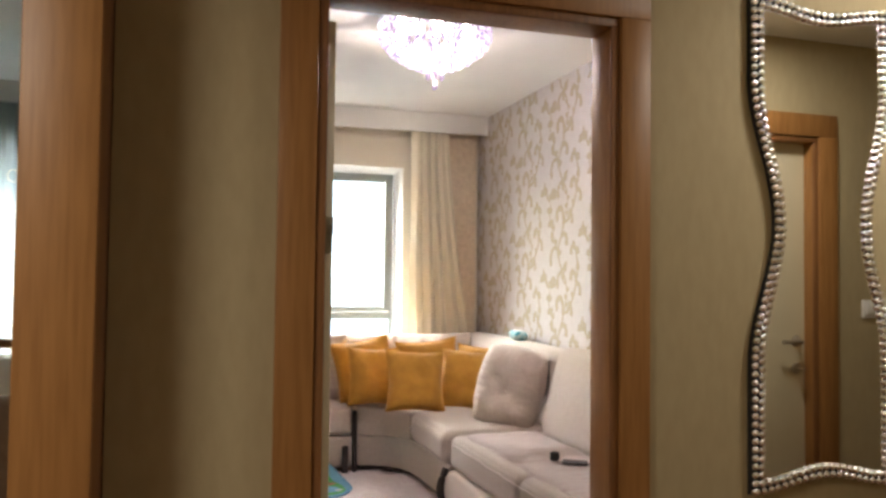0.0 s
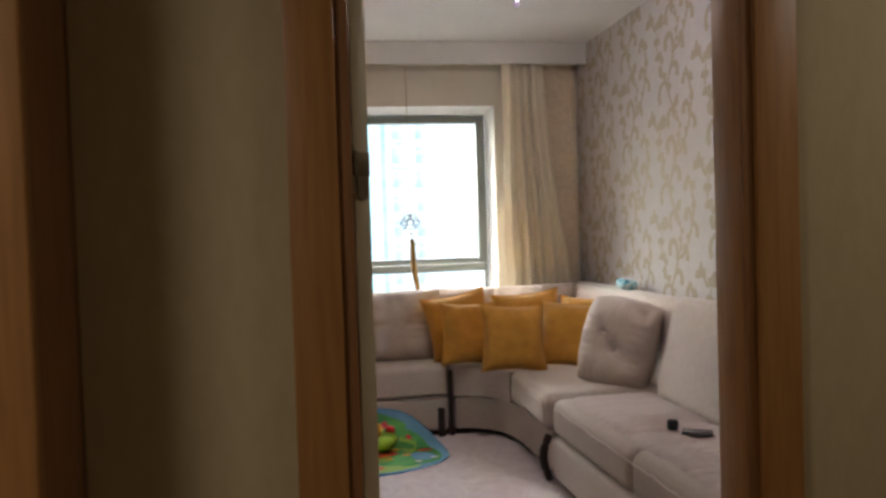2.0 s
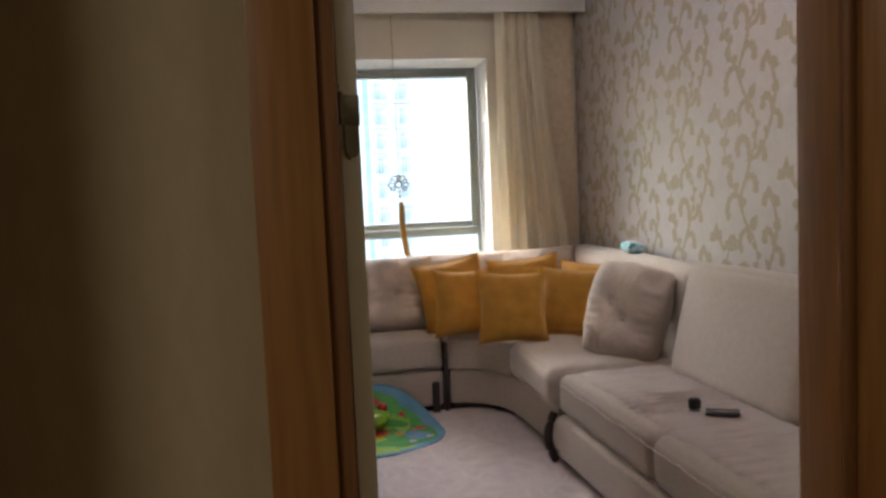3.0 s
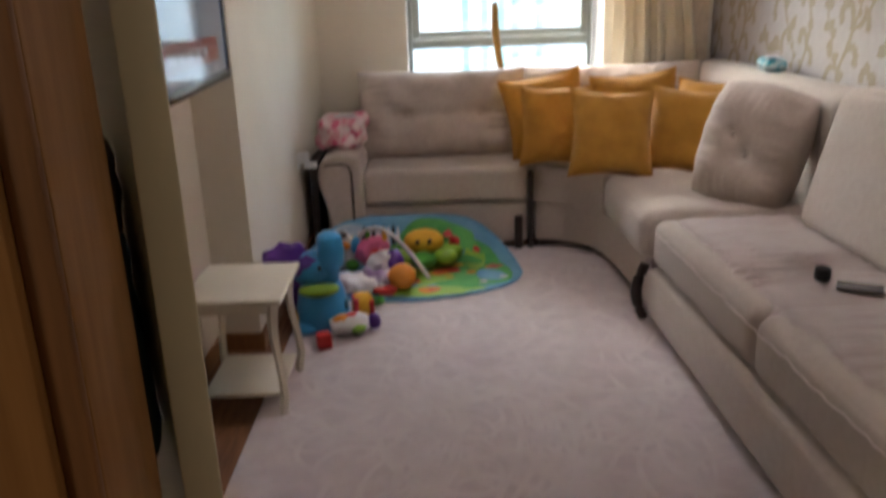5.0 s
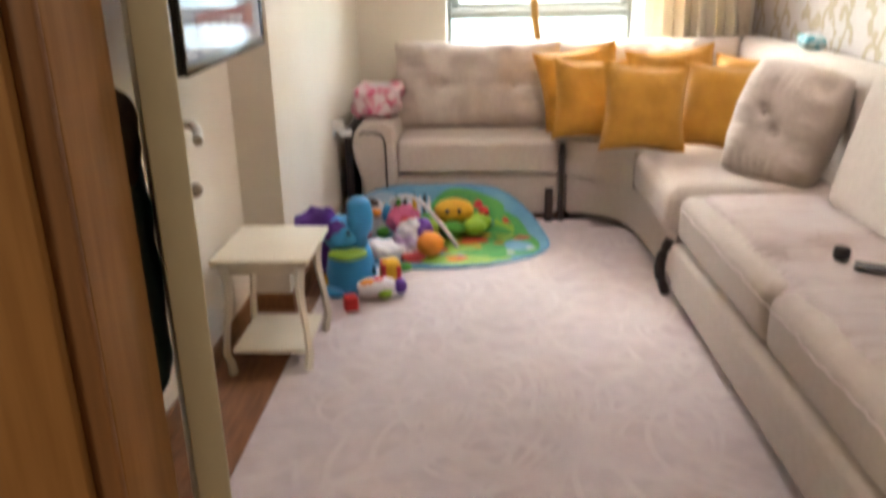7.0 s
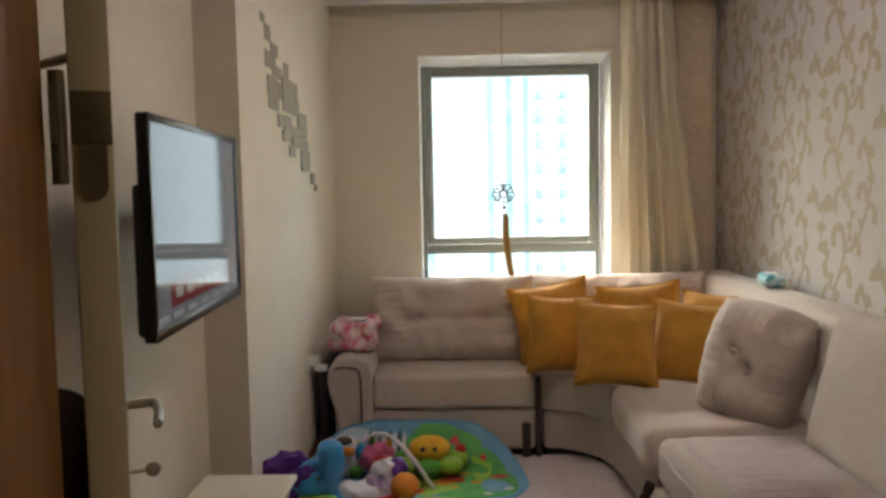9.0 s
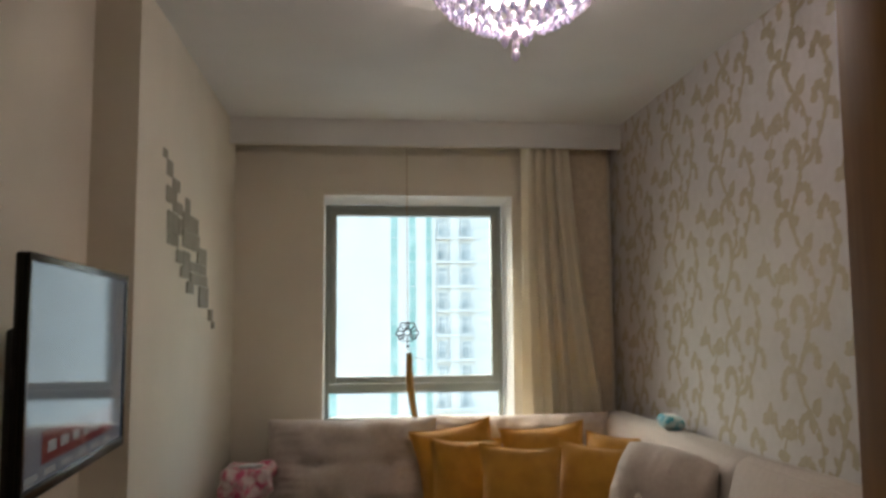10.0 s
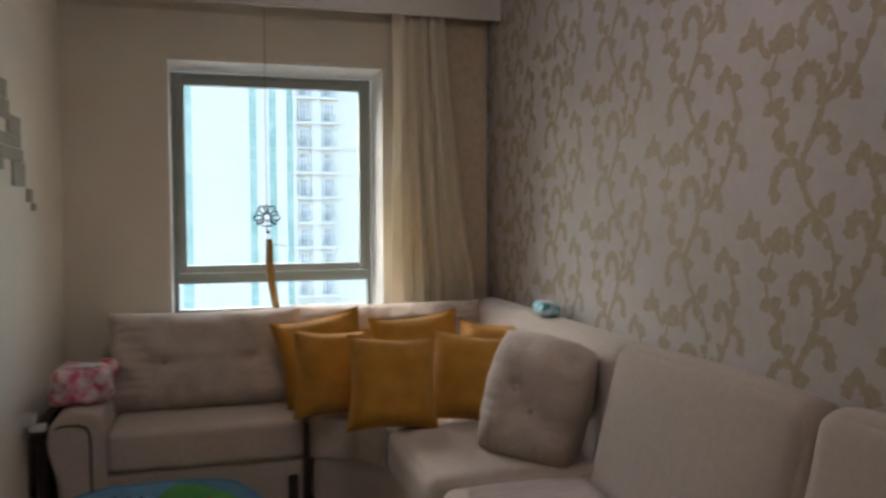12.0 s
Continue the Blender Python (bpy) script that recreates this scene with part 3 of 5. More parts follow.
setting("window_sill", box((WL + 0.005, 4.80, WB - 0.02), (WR - 0.005, 5.03, WB + 0.018), 0.004), M_WHITE)
casement("window_2", -4.6, -1.75, 0.80, 2.30, 1.078, "grey framed living room window behind sheer curtain")

# ---- opposite tower and ground ----
setting("ground", box((-900, 5.5, -31), (900, 1500, -30)), M_GROUND)
bld = thing("apartment_building", "white apartment tower with teal glass strips", "building", (5, 97, -30))
def bpart(nm, lo, hi, m, par=None, lab=""):
    return part(nm, box((lo[0] - 5, lo[1] - 97, lo[2] + 30), (hi[0] - 5, hi[1] - 97, hi[2] + 30)), m, par or bld, lab, False)
STR = [(-4.45, -3.25), (3.35, 4.2), (5.65, 6.5), (7.75, 8.5)]
edges = [-24.0] + [v for s in STR for v in s] + [8.95]
for a, b in zip(edges[0::2], edges[1::2]):
    bpart("wall", (a, 97, -30), (b, 112, 60), M_FACADE)
bpart("wall", (13.95, 97.2, -30), (34, 112, 60), M_FACADE)
bpart("roof", (-24, 97.3, 60), (34, 112, 61), M_FACADE)
FL = 3.05
for k in range(-9, 20):
    for xa, xb in ((-24, -4.45), (-3.25, 3.35), (13.95, 34)):
        bpart("panel_joint", (xa, 96.95, k * FL / 2), (xb, 97.02, k * FL / 2 + 0.05), M_FJOINT)
for x0, x1 in STR:
    for k in range(-5, 12):
        bpart("glass_strip", (x0, 97.35, k * FL + 0.02), (x1, 97.5, k * FL + FL - 0.02), M_FGLASS, None, "teal glass panel")
        bpart("strip_mullion", (x0, 97.30, k * FL - 0.05), (x1, 97.5, k * FL + 0.05), M_FJOINT)
        bpart("strip_mullion", (x0, 97.32, k * FL + 1.42), (x1, 97.5, k * FL + 1.49), M_FJOINT)
for k in range(-5, 12):
    z = k * FL
    bpart("floor_slab", (8.95, 96.72, z - 0.16), (13.95, 98.5, z + 0.14), M_FACADE)
    bpart("wall", (8.95, 97.25, z + 0.14), (13.95, 99, z + FL - 0.16), M_FACADE)
    bpart("pier", (10.75, 96.98, z + 0.14), (11.85, 97.25, z + FL - 0.16), M_FACADE)
    for cx in (9.85, 12.80):
        wd = bpart("window", (cx - 0.62, 97.17, z + 0.30), (cx + 0.62, 97.25, z + 2.30), M_FDARK, None, "grey balcony window")
        for dx, wf in ((-0.62, 0.16), (-0.20, 0.14), (0.16, 0.20), (0.52, 0.12)):
            bpart("frame", (cx + dx, 97.11, z + 0.30), (cx + dx + wf, 97.17, z + 2.36), M_FACADE, wd)
        bpart("frame", (cx - 0.62, 97.12, z + 1.62), (cx + 0.62, 97.16, z + 1.76), M_FACADE, wd)
        bpart("frame", (cx + 0.16, 97.13, z + 0.30), (cx + 0.62, 97.165, z + 1.10), M_FJOINT, wd)
        rl = bpart("balcony_rail", (cx - 0.85, 96.74, z + 0.95), (cx + 0.85, 96.80, z + 1.02), M_FDARK, None, "thin dark balcony rail")
        for q in range(9):
            bpart("baluster", (cx - 0.85 + q * 0.21, 96.75, z + 0.14), (cx - 0.82 + q * 0.21, 96.79, z + 0.95), M_FDARK, rl)


# ---- sofa group ----
sofa_l = thing("sofa_unit", "beige upholstered two-seat sofa unit under the window", "sofa", (-0.15, 4.2, 0), 0, "corner sofa units")
inv = sofa_l.matrix_world.inverted()
def sp(nm, bm, m, par, lab=""):
    return place(part(nm, bm, m, par, lab), par.matrix_world.inverted())
sp("base", soft((-0.80, 3.82, 0.045), (0.275, 4.56, 0.272), 0.025, 8, 0.004), M_SOFA, sofa_l)
sp("seat", soft((-0.595, 3.80, 0.274), (0.272, 4.45, 0.464), 0.030, 12, 0.006, 0.003, 6), M_SOFA, sofa_l)
sp("back_frame", soft((-0.66, 4.50, 0.05), (0.342, 4.76, 0.80), 0.012, 8), M_SOFA, sofa_l)
armp = [(-0.775, 0.05), (-0.785, 0.20), (-0.805, 0.30), (-0.828, 0.38), (-0.836, 0.44), (-0.826, 0.50), (-0.795, 0.545), (-0.74, 0.565), (-0.66, 0.563), (-0.615, 0.545), (-0.598, 0.51), (-0.597, 0.42), (-0.597, 0.05)]
ab = prism(armp, -0.40, 0.40, None, 0.02)
arm = part("arm", ab, M_SOFA, sofa_l)
place(arm, inv @ Matrix(((1, 0, 0, 0), (0, 0, -1, 4.19), (0, 1, 0, 0), (0, 0, 0, 1))))
sp("arm_piping", tube([(-0.795, 3.785, 0.500), (-0.770, 3.785, 0.512), (-0.70, 3.785, 0.512), (-0.668, 3.785, 0.497), (-0.655, 3.785, 0.46), (-0.653, 3.785, 0.38), (-0.653, 3.786, 0.20), (-0.653, 3.788, 0.07)], 0.0045, 6), M_DARK, sofa_l, "dark piping on the arm front")
sp("side_panel", box((-0.885, 3.85, 0.0), (-0.842, 4.70, 0.52), 0.006), M_DARK, sofa_l, "dark side panel of the sofa")
tl = [(-0.20, -0.01, 0.036, 0.034), (0.21, -0.01, 0.036, 0.034), (-0.20, -0.01, 0.024, 0.13), (0.21, -0.01, 0.024, 0.13)] + [(-0.28 + 0.05 * q, -0.01 + 0.004 * (q % 3), 0.013, 0.030) for q in range(13)]
bc = part("back_cushion", pillow(0.95, 0.50, 0.25, 48, 0.035, tl, 0.026, 1.0, 0.50, 3.2), M_SOFA, sofa_l, "tufted back cushion")
place(bc, inv @ pose(-0.165, 4.165, 0.452, -14, 0, 0))
for u in (-0.20, 0.21):
    place(part("button", blob(0.012, (u, -0.066, 0.240), (1, 0.5, 1), sub=2), M_SOFA, bc), Matrix())
sp("foot", box((0.20, 3.79, 0.0), (0.245, 3.815, 0.20), 0.010), M_DARK, sofa_l, "dark brown front block")
sp("foot", box((0.275, 3.785, 0.0), (0.302, 3.84, 0.44), 0.008), M_DARK, sofa_l, "dark brown strap at the joint")
for fx, fy in ((-0.74, 3.9), (-0.74, 4.6), (0.2, 4.6)):
    sp("foot", box((fx - 0.03, fy - 0.03, 0.0), (fx + 0.03, fy + 0.03, 0.05), 0.004), M_DARK, sofa_l)

corner = thing("sofa_corner_unit", "beige upholstered curved corner sofa unit", "sofa", (0.95, 3.7, 0), 0, "corner sofa units")
front = [(0.305, 3.83), (0.40, 3.81), (0.50, 3.745), (0.575, 3.655), (0.615, 3.54), (0.632, 3.40), (0.642, 3.20), (0.652, 2.80)]
def plan(pts, off):
    return [(x + off * 0.8, y + off * 0.8) for x, y in pts]
sp("base", prism(plan(front, 0.02) + [(1.46, 2.80), (1.46, 4.55), (0.325, 4.55)], 0.05, 0.262, None, 0.012), M_SOFA, corner)
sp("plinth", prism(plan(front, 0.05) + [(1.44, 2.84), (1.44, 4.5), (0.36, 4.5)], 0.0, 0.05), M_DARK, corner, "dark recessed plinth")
sp("seat", prism(front[:5] + [(1.30, 3.54), (1.30, 4.52), (0.305, 4.52)], 0.266, 0.462, None, 0.022), M_SOFA, corner)
sp("seat", soft((0.612, 2.775, 0.266), (1.31, 3.535, 0.472), 0.060, 12, 0.008, 0.003, 6, (), 8.0), M_SOFA, corner)
sp("back_frame", soft((0.343, 4.55, 0.05), (1.33, 4.77, 0.80), 0.012, 8), M_SOFA, corner)
sp("back_frame", soft((1.335, 2.74, 0.05), (1.535, 4.545, 0.925), 0.07, 10, 0.01), M_SOFA, corner)
cb = part("back_cushion", pillow(1.09, 0.475, 0.24, 60, 0.045, [(-0.19, 0.03, 0.03, 0.08), (0.19, 0.03, 0.03, 0.08)] + [(-0.10 + 0.075 * q + 0.02 * (q % 2), 0.19, 0.016, 0.028) for q in range(8)], 0.026, 5.0, 0.45, 3.2), M_SOFA, corner, "tufted back cushion")
place(cb, corner.matrix_world.inverted() @ pose(0.825, 4.36, 0.46, -9, 0, 0))

chaise = thing("sofa_long_unit", "beige upholstered long sofa unit along the papered wall", "sofa", (1.08, 1.75, 0), 0, "corner sofa units")
sp("base", soft((0.637, 0.80, 0.045), (1.42, 2.745, 0.262), 0.028, 10, 0.006), M_SOFA, chaise)
sp("seat", soft((0.650, 1.785, 0.264), (1.40, 2.765, 0.452), 0.045, 12, 0.006, 0.003, 6), M_SOFA, chaise)
sp("seat", soft((0.650, 0.80, 0.264), (1.40, 1.778, 0.452), 0.045, 12, 0.006, 0.003, 6, (), 4.0), M_SOFA, chaise)
sp("back_frame", soft((1.33, 0.80, 0.05), (1.495, 2.72, 0.90), 0.05, 8), M_SOFA, chaise)
for yc, ln, sd in ((2.135, 0.95, 0.0), (1.225, 0.85, 3.0)):
    b = part("back_cushion", soft((-0.085, -ln / 2, 0), (0.085, ln / 2, 0.545), 0.062, 12, 0.016, 0.006, 4, (), sd), M_SOFA, chaise, "smooth upholstered backrest cushion")
    place(b, chaise.matrix_world.inverted() @ pose(1.225, yc, 0.43, 0, 13, 0))
cv = tube([(0.630 - 0.035 * math.sin(math.pi * k / 12), 2.762 - 0.0 * k, 0.03 + 0.235 * k / 12) for k in range(13)], lambda u: 0.024 - 0.008 * abs(u - 0.5), 10)
sp("corner_trim", cv, M_DARK, chaise, "dark curved wooden corner trim")
for fx, fy in ((0.72, 0.9), (0.72, 2.6), (1.35, 0.9), (1.35, 2.6)):
    sp("foot", box((fx - 0.03, fy - 0.03, 0.0), (fx + 0.03, fy + 0.03, 0.05), 0.004), M_DARK, chaise)

chaise.matrix_world = Matrix.Translation((0.64, 2.75, 0)) @ pose(0, 0, 0, 0, 0, 1.1) @ Matrix.Translation((-0.64, -2.75, 0)) @ chaise.matrix_world

# throw over the long seat
def throw_sheet():
    bm = bmesh.new()
    nx, ny = 34, 90
    top, bot = {}, {}
    for i in range(nx + 1):
        for j in range(ny + 1):
            y = 0.84 + (2.70 - 0.84) * j / ny
            xe = 0.668 + 0.004 * math.sin(y * 17) + 0.010 * noise.noise(Vector((y * 5, 1, 0)))
            x = xe + (1.17 - xe) * i / nx
            f = math.exp(-((y - 2.03 - 0.10 * x) / 0.16) ** 2)
            g = math.exp(-((y - 1.30) / 0.14) ** 2)
            z = 0.4665 + 0.010 * f * math.sin(y * 95 + 3 * x + 1.5 * noise.noise(Vector((x * 4, y * 4, 0)))) + 0.006 * g * math.sin(y * 80 + 2 * x)
            z += 0.005 * noise.noise(Vector((x * 9, y * 9, 2.0)))
            z += 0.010 * math.exp(-((y - 1.78) / 0.03) ** 2) * -0.6
            z += 0.004 * noise.noise(Vector((x * 16, y * 26, 5.0))) * min(1.0, i / 6)
            if i < 7:
                d = (1 - i / 7) * math.pi / 2
                x -= 0.5 * (1.17 - xe) / nx * (7 - i) * -1 + 0.030 * math.sin(d) - 0.004 * math.sin(y * 70 + 4 * noise.noise(Vector((y * 6, 0, 0)))) * math.sin(d)
                z -= (0.046 + 0.010 * noise.noise(Vector((y * 14, 3, 0)))) * (1 - math.cos(d))
            top[i, j] = bm.verts.new((x, y, z))
            bot[i, j] = bm.verts.new((x, y, z - 0.006))
    for i in range(nx):
        for j in range(ny):
            bm.faces.new((top[i, j], top[i + 1, j], top[i + 1, j + 1], top[i, j + 1]))
            bm.faces.new((bot[i, j], bot[i, j + 1], bot[i + 1, j + 1], bot[i + 1, j]))
    rim = [(i, 0) for i in range(nx)] + [(nx, j) for j in range(ny)] + [(i, ny) for i in range(nx, 0, -1)] + [(0, j) for j in range(ny, 0, -1)]
    for a, b in zip(rim, rim[1:] + rim[:1]):
        bm.faces.new((top[a], bot[a], bot[b], top[b]))
    return bm


th = thing("throw", "creased pinkish cotton throw spread on the sofa seat", "throw", (0.051, -0.012, 0), 1.1)
part("sheet", throw_sheet(), M_THROW, th)
hem_y = [0.845 + 0.0309 * q for q in range(61)]
part("hem", tube([(0.640 + 0.004 * math.sin(y * 17) + 0.010 * noise.noise(Vector((y * 5, 1, 0))) + 0.004 * math.sin(y * 70 + 4 * noise.noise(Vector((y * 6, 0, 0)))), y, 0.417 - 0.010 * noise.noise(Vector((y * 14, 3, 0)))) for y in hem_y], 0.003, 6), M_THROW, th, "stitched hem of the throw")
rem = thing("remote_phone", "grey phone lying on the sofa throw", "phone", (1.01, 1.87, 0.476), 62)
part("body", box((-0.032, -0.062, 0), (0.032, 0.062, 0.009), 0.003), M_GREYPH, rem)
spk = thing("black_cylinder", "small black round speaker on the throw", "speaker", (0.945, 1.965, 0.474))
part("body", lathe([(0.0, 0), (0.021, 0), (0.024, 0.006), (0.024, 0.030), (0.020, 0.038), (0.0, 0.039)], 20), M_RUBBER, spk)

# mustard cushions
CUSH = [("c", 0.415, 3.75, 0.40, 0.415, -12, 3, 10), ("c", 0.625, 3.430, 0.41, 0.430, -20, 3, -3), ("c", 0.965, 3.47, 0.39, 0.42, -16, 5, -20),
        ("b", 0.44, 4.00, 0.46, 0.46, -13, -9, 5), ("b", 0.90, 3.96, 0.47, 0.45, -14, -5, -3), ("b", 1.18, 3.76, 0.38, 0.42, -16, 3, -28)]
for i, (_, x, y, w, h, rx, ry, rz) in enumerate(CUSH):
    c = thing("scatter_cushion", "square mustard yellow velvet scatter cushion on the sofa", "cushion", (x, y, 0.474), 0, "mustard cushions")
    place(part("cover", pillow(w, h, 0.165, 22, 0.11, (), 0.016, i * 3.1, 0.58, 2.6), M_YELLOW, c), pose(0, 0, 0, rx, ry, rz))
    pts = []
    for q in range(40):
        k = q / 10
        s, u = int(k), -1 + 2 * (k - int(k))
        a, b = ((u, -1), (1, u), (-u, 1), (-1, -u))[s]
        pts.append((a * w / 2 * (1 - 0.11 * (1 - b * b) * abs(a) ** 3), 0, h / 2 + b * h / 2 * (1 - 0.11 * (1 - a * a) * abs(b) ** 3)))
    place(part("piping", tube(pts, 0.0035, 6, None, True), M_YELLOW, c), pose(0, 0, 0, rx, ry, rz))

big = thing("back_cushion", "large beige tufted sofa cushion leaning in the corner", "cushion", (1.05, 2.975, 0.455))
bt = [(-0.05, 0.03, 0.026, 0.030), (0.03, -0.04, 0.026, 0.030), (-0.05, 0.03, 0.020, 0.10), (0.03, -0.04, 0.020, 0.10), (-0.01, -0.005, 0.010, 0.05), (0.15, 0.17, 0.030, 0.035), (0.11, 0.19, 0.020, 0.03),
      (-0.14, -0.02, 0.008, 0.04), (0.12, -0.09, 0.010, 0.045), (-0.03, 0.13, 0.008, 0.035), (0.05, -0.16, 0.010, 0.04)]
bo = place(part("cover", pillow(0.41, 0.48, 0.31, 40, -0.11, bt, 0.022, 7.0, 0.56, 3), M_SOFA, big), pose(0, 0, 0, -15, 8, -50))
part("button", blob(0.013, (-0.05, -0.110, 0.272), (1, 0.5, 1), sub=2), M_SOFA, bo)
part("button", blob(0.013, (0.03, -0.110, 0.203), (1, 0.5, 1), sub=2), M_SOFA, bo)

wip = thing("wipes_pack", "turquoise and white wipes pack on the sofa back", "wipes", (1.43, 3.62, 0.938), 78)
part("pack", soft((-0.11, -0.05, 0), (0.11, 0.05, 0.055), 0.022, 6, 0.006, 0.003, 20), M_BOX, wip)
part("lid", box((-0.045, -0.028, 0.056), (0.045, 0.028, 0.064), 0.004), M_WHITE, wip, "white plastic lid")

bag = thing("diaper_bag", "pink and white plastic bag on the sofa arm", "bag", (-0.71, 4.04, 0.572), 4)
part("bag_body", soft((-0.13, -0.13, -0.002), (0.13, 0.13, 0.155), 0.045, 14, 0.0, 0.030, 13), M_BAG, bag)
part("bag_knot", blob(0.035, (0.02, -0.06, 0.165), (1.6, 1.0, 0.35), None, 0.4, 3, 2.0), T_WHITE, bag, "crumpled white plastic top")

plug = thing("wall_plug", "white plug adapter in the wall socket", "socket", (XC, 3.80, 0.535))
part("socket_plate", box((0, -0.04, -0.04), (0.010, 0.04, 0.04), 0.003), M_WHITE, plug)
part("adapter", box((0.010, -0.028, -0.012), (0.060, 0.028, 0.042), 0.008), M_WHITE, plug)
part("charger", box((0.034, -0.022, -0.040), (0.098, 0.022, -0.008), 0.007), M_WHITE, plug, "white charger block")

# ---- curtains ----
def drape(x0t, x1t, x0b, x1b, y, z0, z1, folds, amp, seed, thick=0.006):
    bm = bmesh.new()
    nx, nz = folds * 12, 26
    F, B = {}, {}
    for i in range(nx + 1):
        for k in range(nz + 1):
            u, v = i / nx, k / nz
            z = z0 + (z1 - z0) * v
            s = min(1.0, max(0.0, (z1 - z) / 1.7)) ** 1.6
            x = x0t + (x0b - x0t) * s + u * ((x1t - x0t) + ((x1b - x0b) - (x1t - x0t)) * s)
            ph = u * folds * math.tau + 2.6 * noise.noise(Vector((u * 2.4 + seed, v * 0.9, 0)))
            yy = y + amp * (0.75 + 0.9 * noise.noise(Vector((u * 4, v * 1.3, seed)))) * math.sin(ph)
            x += 0.35 * amp * math.sin(ph * 2 + 0.8)
            F[i, k] = bm.verts.new((x, yy, z))
            B[i, k] = bm.verts.new((x, yy + thick, z))
    for i in range(nx):
        for k in range(nz):
            bm.faces.new((F[i, k], F[i + 1, k], F[i + 1, k + 1], F[i, k + 1]))
            bm.faces.new((B[i, k], B[i, k + 1], B[i + 1, k + 1], B[i + 1, k]))
    for i in range(nx):
        for k in (0, nz):
            bm.faces.new((F[i, k], B[i, k], B[i + 1, k], F[i + 1, k]))
    for k in range(nz):
        for i in (0, nx):
            bm.faces.new((F[i, k], F[i, k + 1], B[i, k + 1], B[i, k]))
    bmesh.ops.recalc_face_normals(bm, faces=bm.faces)
    return bm


cur = thing("curtain", "ivory satin curtain gathered beside the window", "curtain", (1.1, 4.7, 0.02))
sp("drape", drape(0.925, 1.215, 0.900, 1.395, 4.675, 0.02, 2.70, 5, 0.072, 2.0), M_DRAPE, cur)
lin = thing("linen_curtain", "flat beige checked linen curtain panel by the wall", "curtain", (1.35, 4.77, 0.02))
sp("panel", drape(1.16, 1.505, 1.20, 1.505, 4.778, 0.02, 2.70, 2, 0.008, 6.0), M_SHEER, lin)
ck = bmesh.new()
for k in range(16):
    box((1.20, 4.7615, 0.2 + k * 0.16), (1.505, 4.7635, 0.225 + k * 0.16), bm=ck)
for k in range(5):
    box((1.215 + k * 0.066, 4.7610, 0.02), (1.228 + k * 0.066, 4.7625, 2.70), bm=ck)
sp("check_weave", ck, M_SHEER, lin, "woven check bands")
sh = thing("sheer_curtain", "white embroidered sheer curtain over the living room window", "curtain", (-2.5, 4.7, 0.05))
M_VOILE = bpy.data.materials.new("white_voile")
M_VOILE.use_nodes = True
_nt = M_VOILE.node_tree
_tr, _tl, _df, _m1, _m2 = (_nt.nodes.new(k) for k in ("ShaderNodeBsdfTransparent", "ShaderNodeBsdfTranslucent", "ShaderNodeBsdfDiffuse", "ShaderNodeMixShader", "ShaderNodeMixShader"))
_tl.inputs[0].default_value = _df.inputs[0].default_value = (0.48, 0.53, 0.54, 1)
_m1.inputs[0].default_value, _m2.inputs[0].default_value = 0.35, 0.80
_nt.links.new(_tl.outputs[0], _m1.inputs[1])
_nt.links.new(_df.outputs[0], _m1.inputs[2])
_nt.links.new(_tr.outputs[0], _m2.inputs[1])
_nt.links.new(_m1.outputs[0], _m2.inputs[2])
_nt.links.new(_m2.outputs[0], _nt.nodes["Material Output"].inputs["Surface"])
sp("voile", drape(-3.7, -1.5, -3.7, -1.5, 4.70, 0.05, 2.72, 26, 0.022, 9.0), M_VOILE, sh)
cs = thing("side_curtain", "beige curtain beside the living room window", "curtain", (-3.9, 4.68, 0.05))
sp("drape", drape(-4.3, -3.6, -4.3, -3.6, 4.66, 0.05, 2.70, 8, 0.03, 4.0), M_CURT, cs)
for i in range(16):
    for k in range(5):
        x, z = -3.5 + i * 0.13 + 0.05 * (k % 2), 0.95 + k * 0.28
        er = tube([(x + 0.035 * math.cos(a * math.tau / 12), 4.655, z + 0.045 * math.sin(a * math.tau / 12)) for a in range(12)], 0.004, 5, None, True)
        sp("embroidered_ring", er, M_SHEER, sh)
ls = thing("living_sofa", "brown velvet sofa with carved rim and cream cushions", "sofa", (-2.15, 2.7, 0))
sp("body", soft((-3.2, 2.35, 0.06), (-1.35, 3.3, 0.42), 0.06, 8), M_TAN, ls)
sp("front_back", soft((-3.2, 2.35, 0.20), (-1.35, 2.56, 0.80), 0.08, 8), M_TAN, ls)
sp("top_rail", tube([(-3.2, 4.05, 0.84), (-2.3, 4.05, 0.93), (-1.6, 4.05, 0.90), (-1.35, 4.05, 0.83)], 0.03, 8), M_WOOD, ls, "carved wooden top rail")
sp("far_back", soft((-3.2, 3.98, 0.06), (-1.35, 4.14, 0.84), 0.05, 6), M_CURT, ls)
for q, x in enumerate((-2.55, -2.05, -1.62)):
    lc = thing("cream_cushion", "cream scatter cushion on the living room sofa", "cushion", (x, 3.80, 0.45), 0, "living room cushions")
    place(part("cover", pillow(0.46, 0.42, 0.15, 12, 0.08, (), 0.004, q), M_CURT, lc), pose(0, 0, 0, -14, 5 - q * 6, 0))
for q in (-3.0, -1.55):
    for yq in (2.5, 3.9):
        sp("foot", box((q - 0.03, yq - 0.03, 0.0), (q + 0.03, yq + 0.03, 0.065)), M_WOODD, ls)
sp("seat", soft((-3.2, 3.3, 0.06), (-1.35, 3.98, 0.45), 0.05, 6), M_TAN, ls)

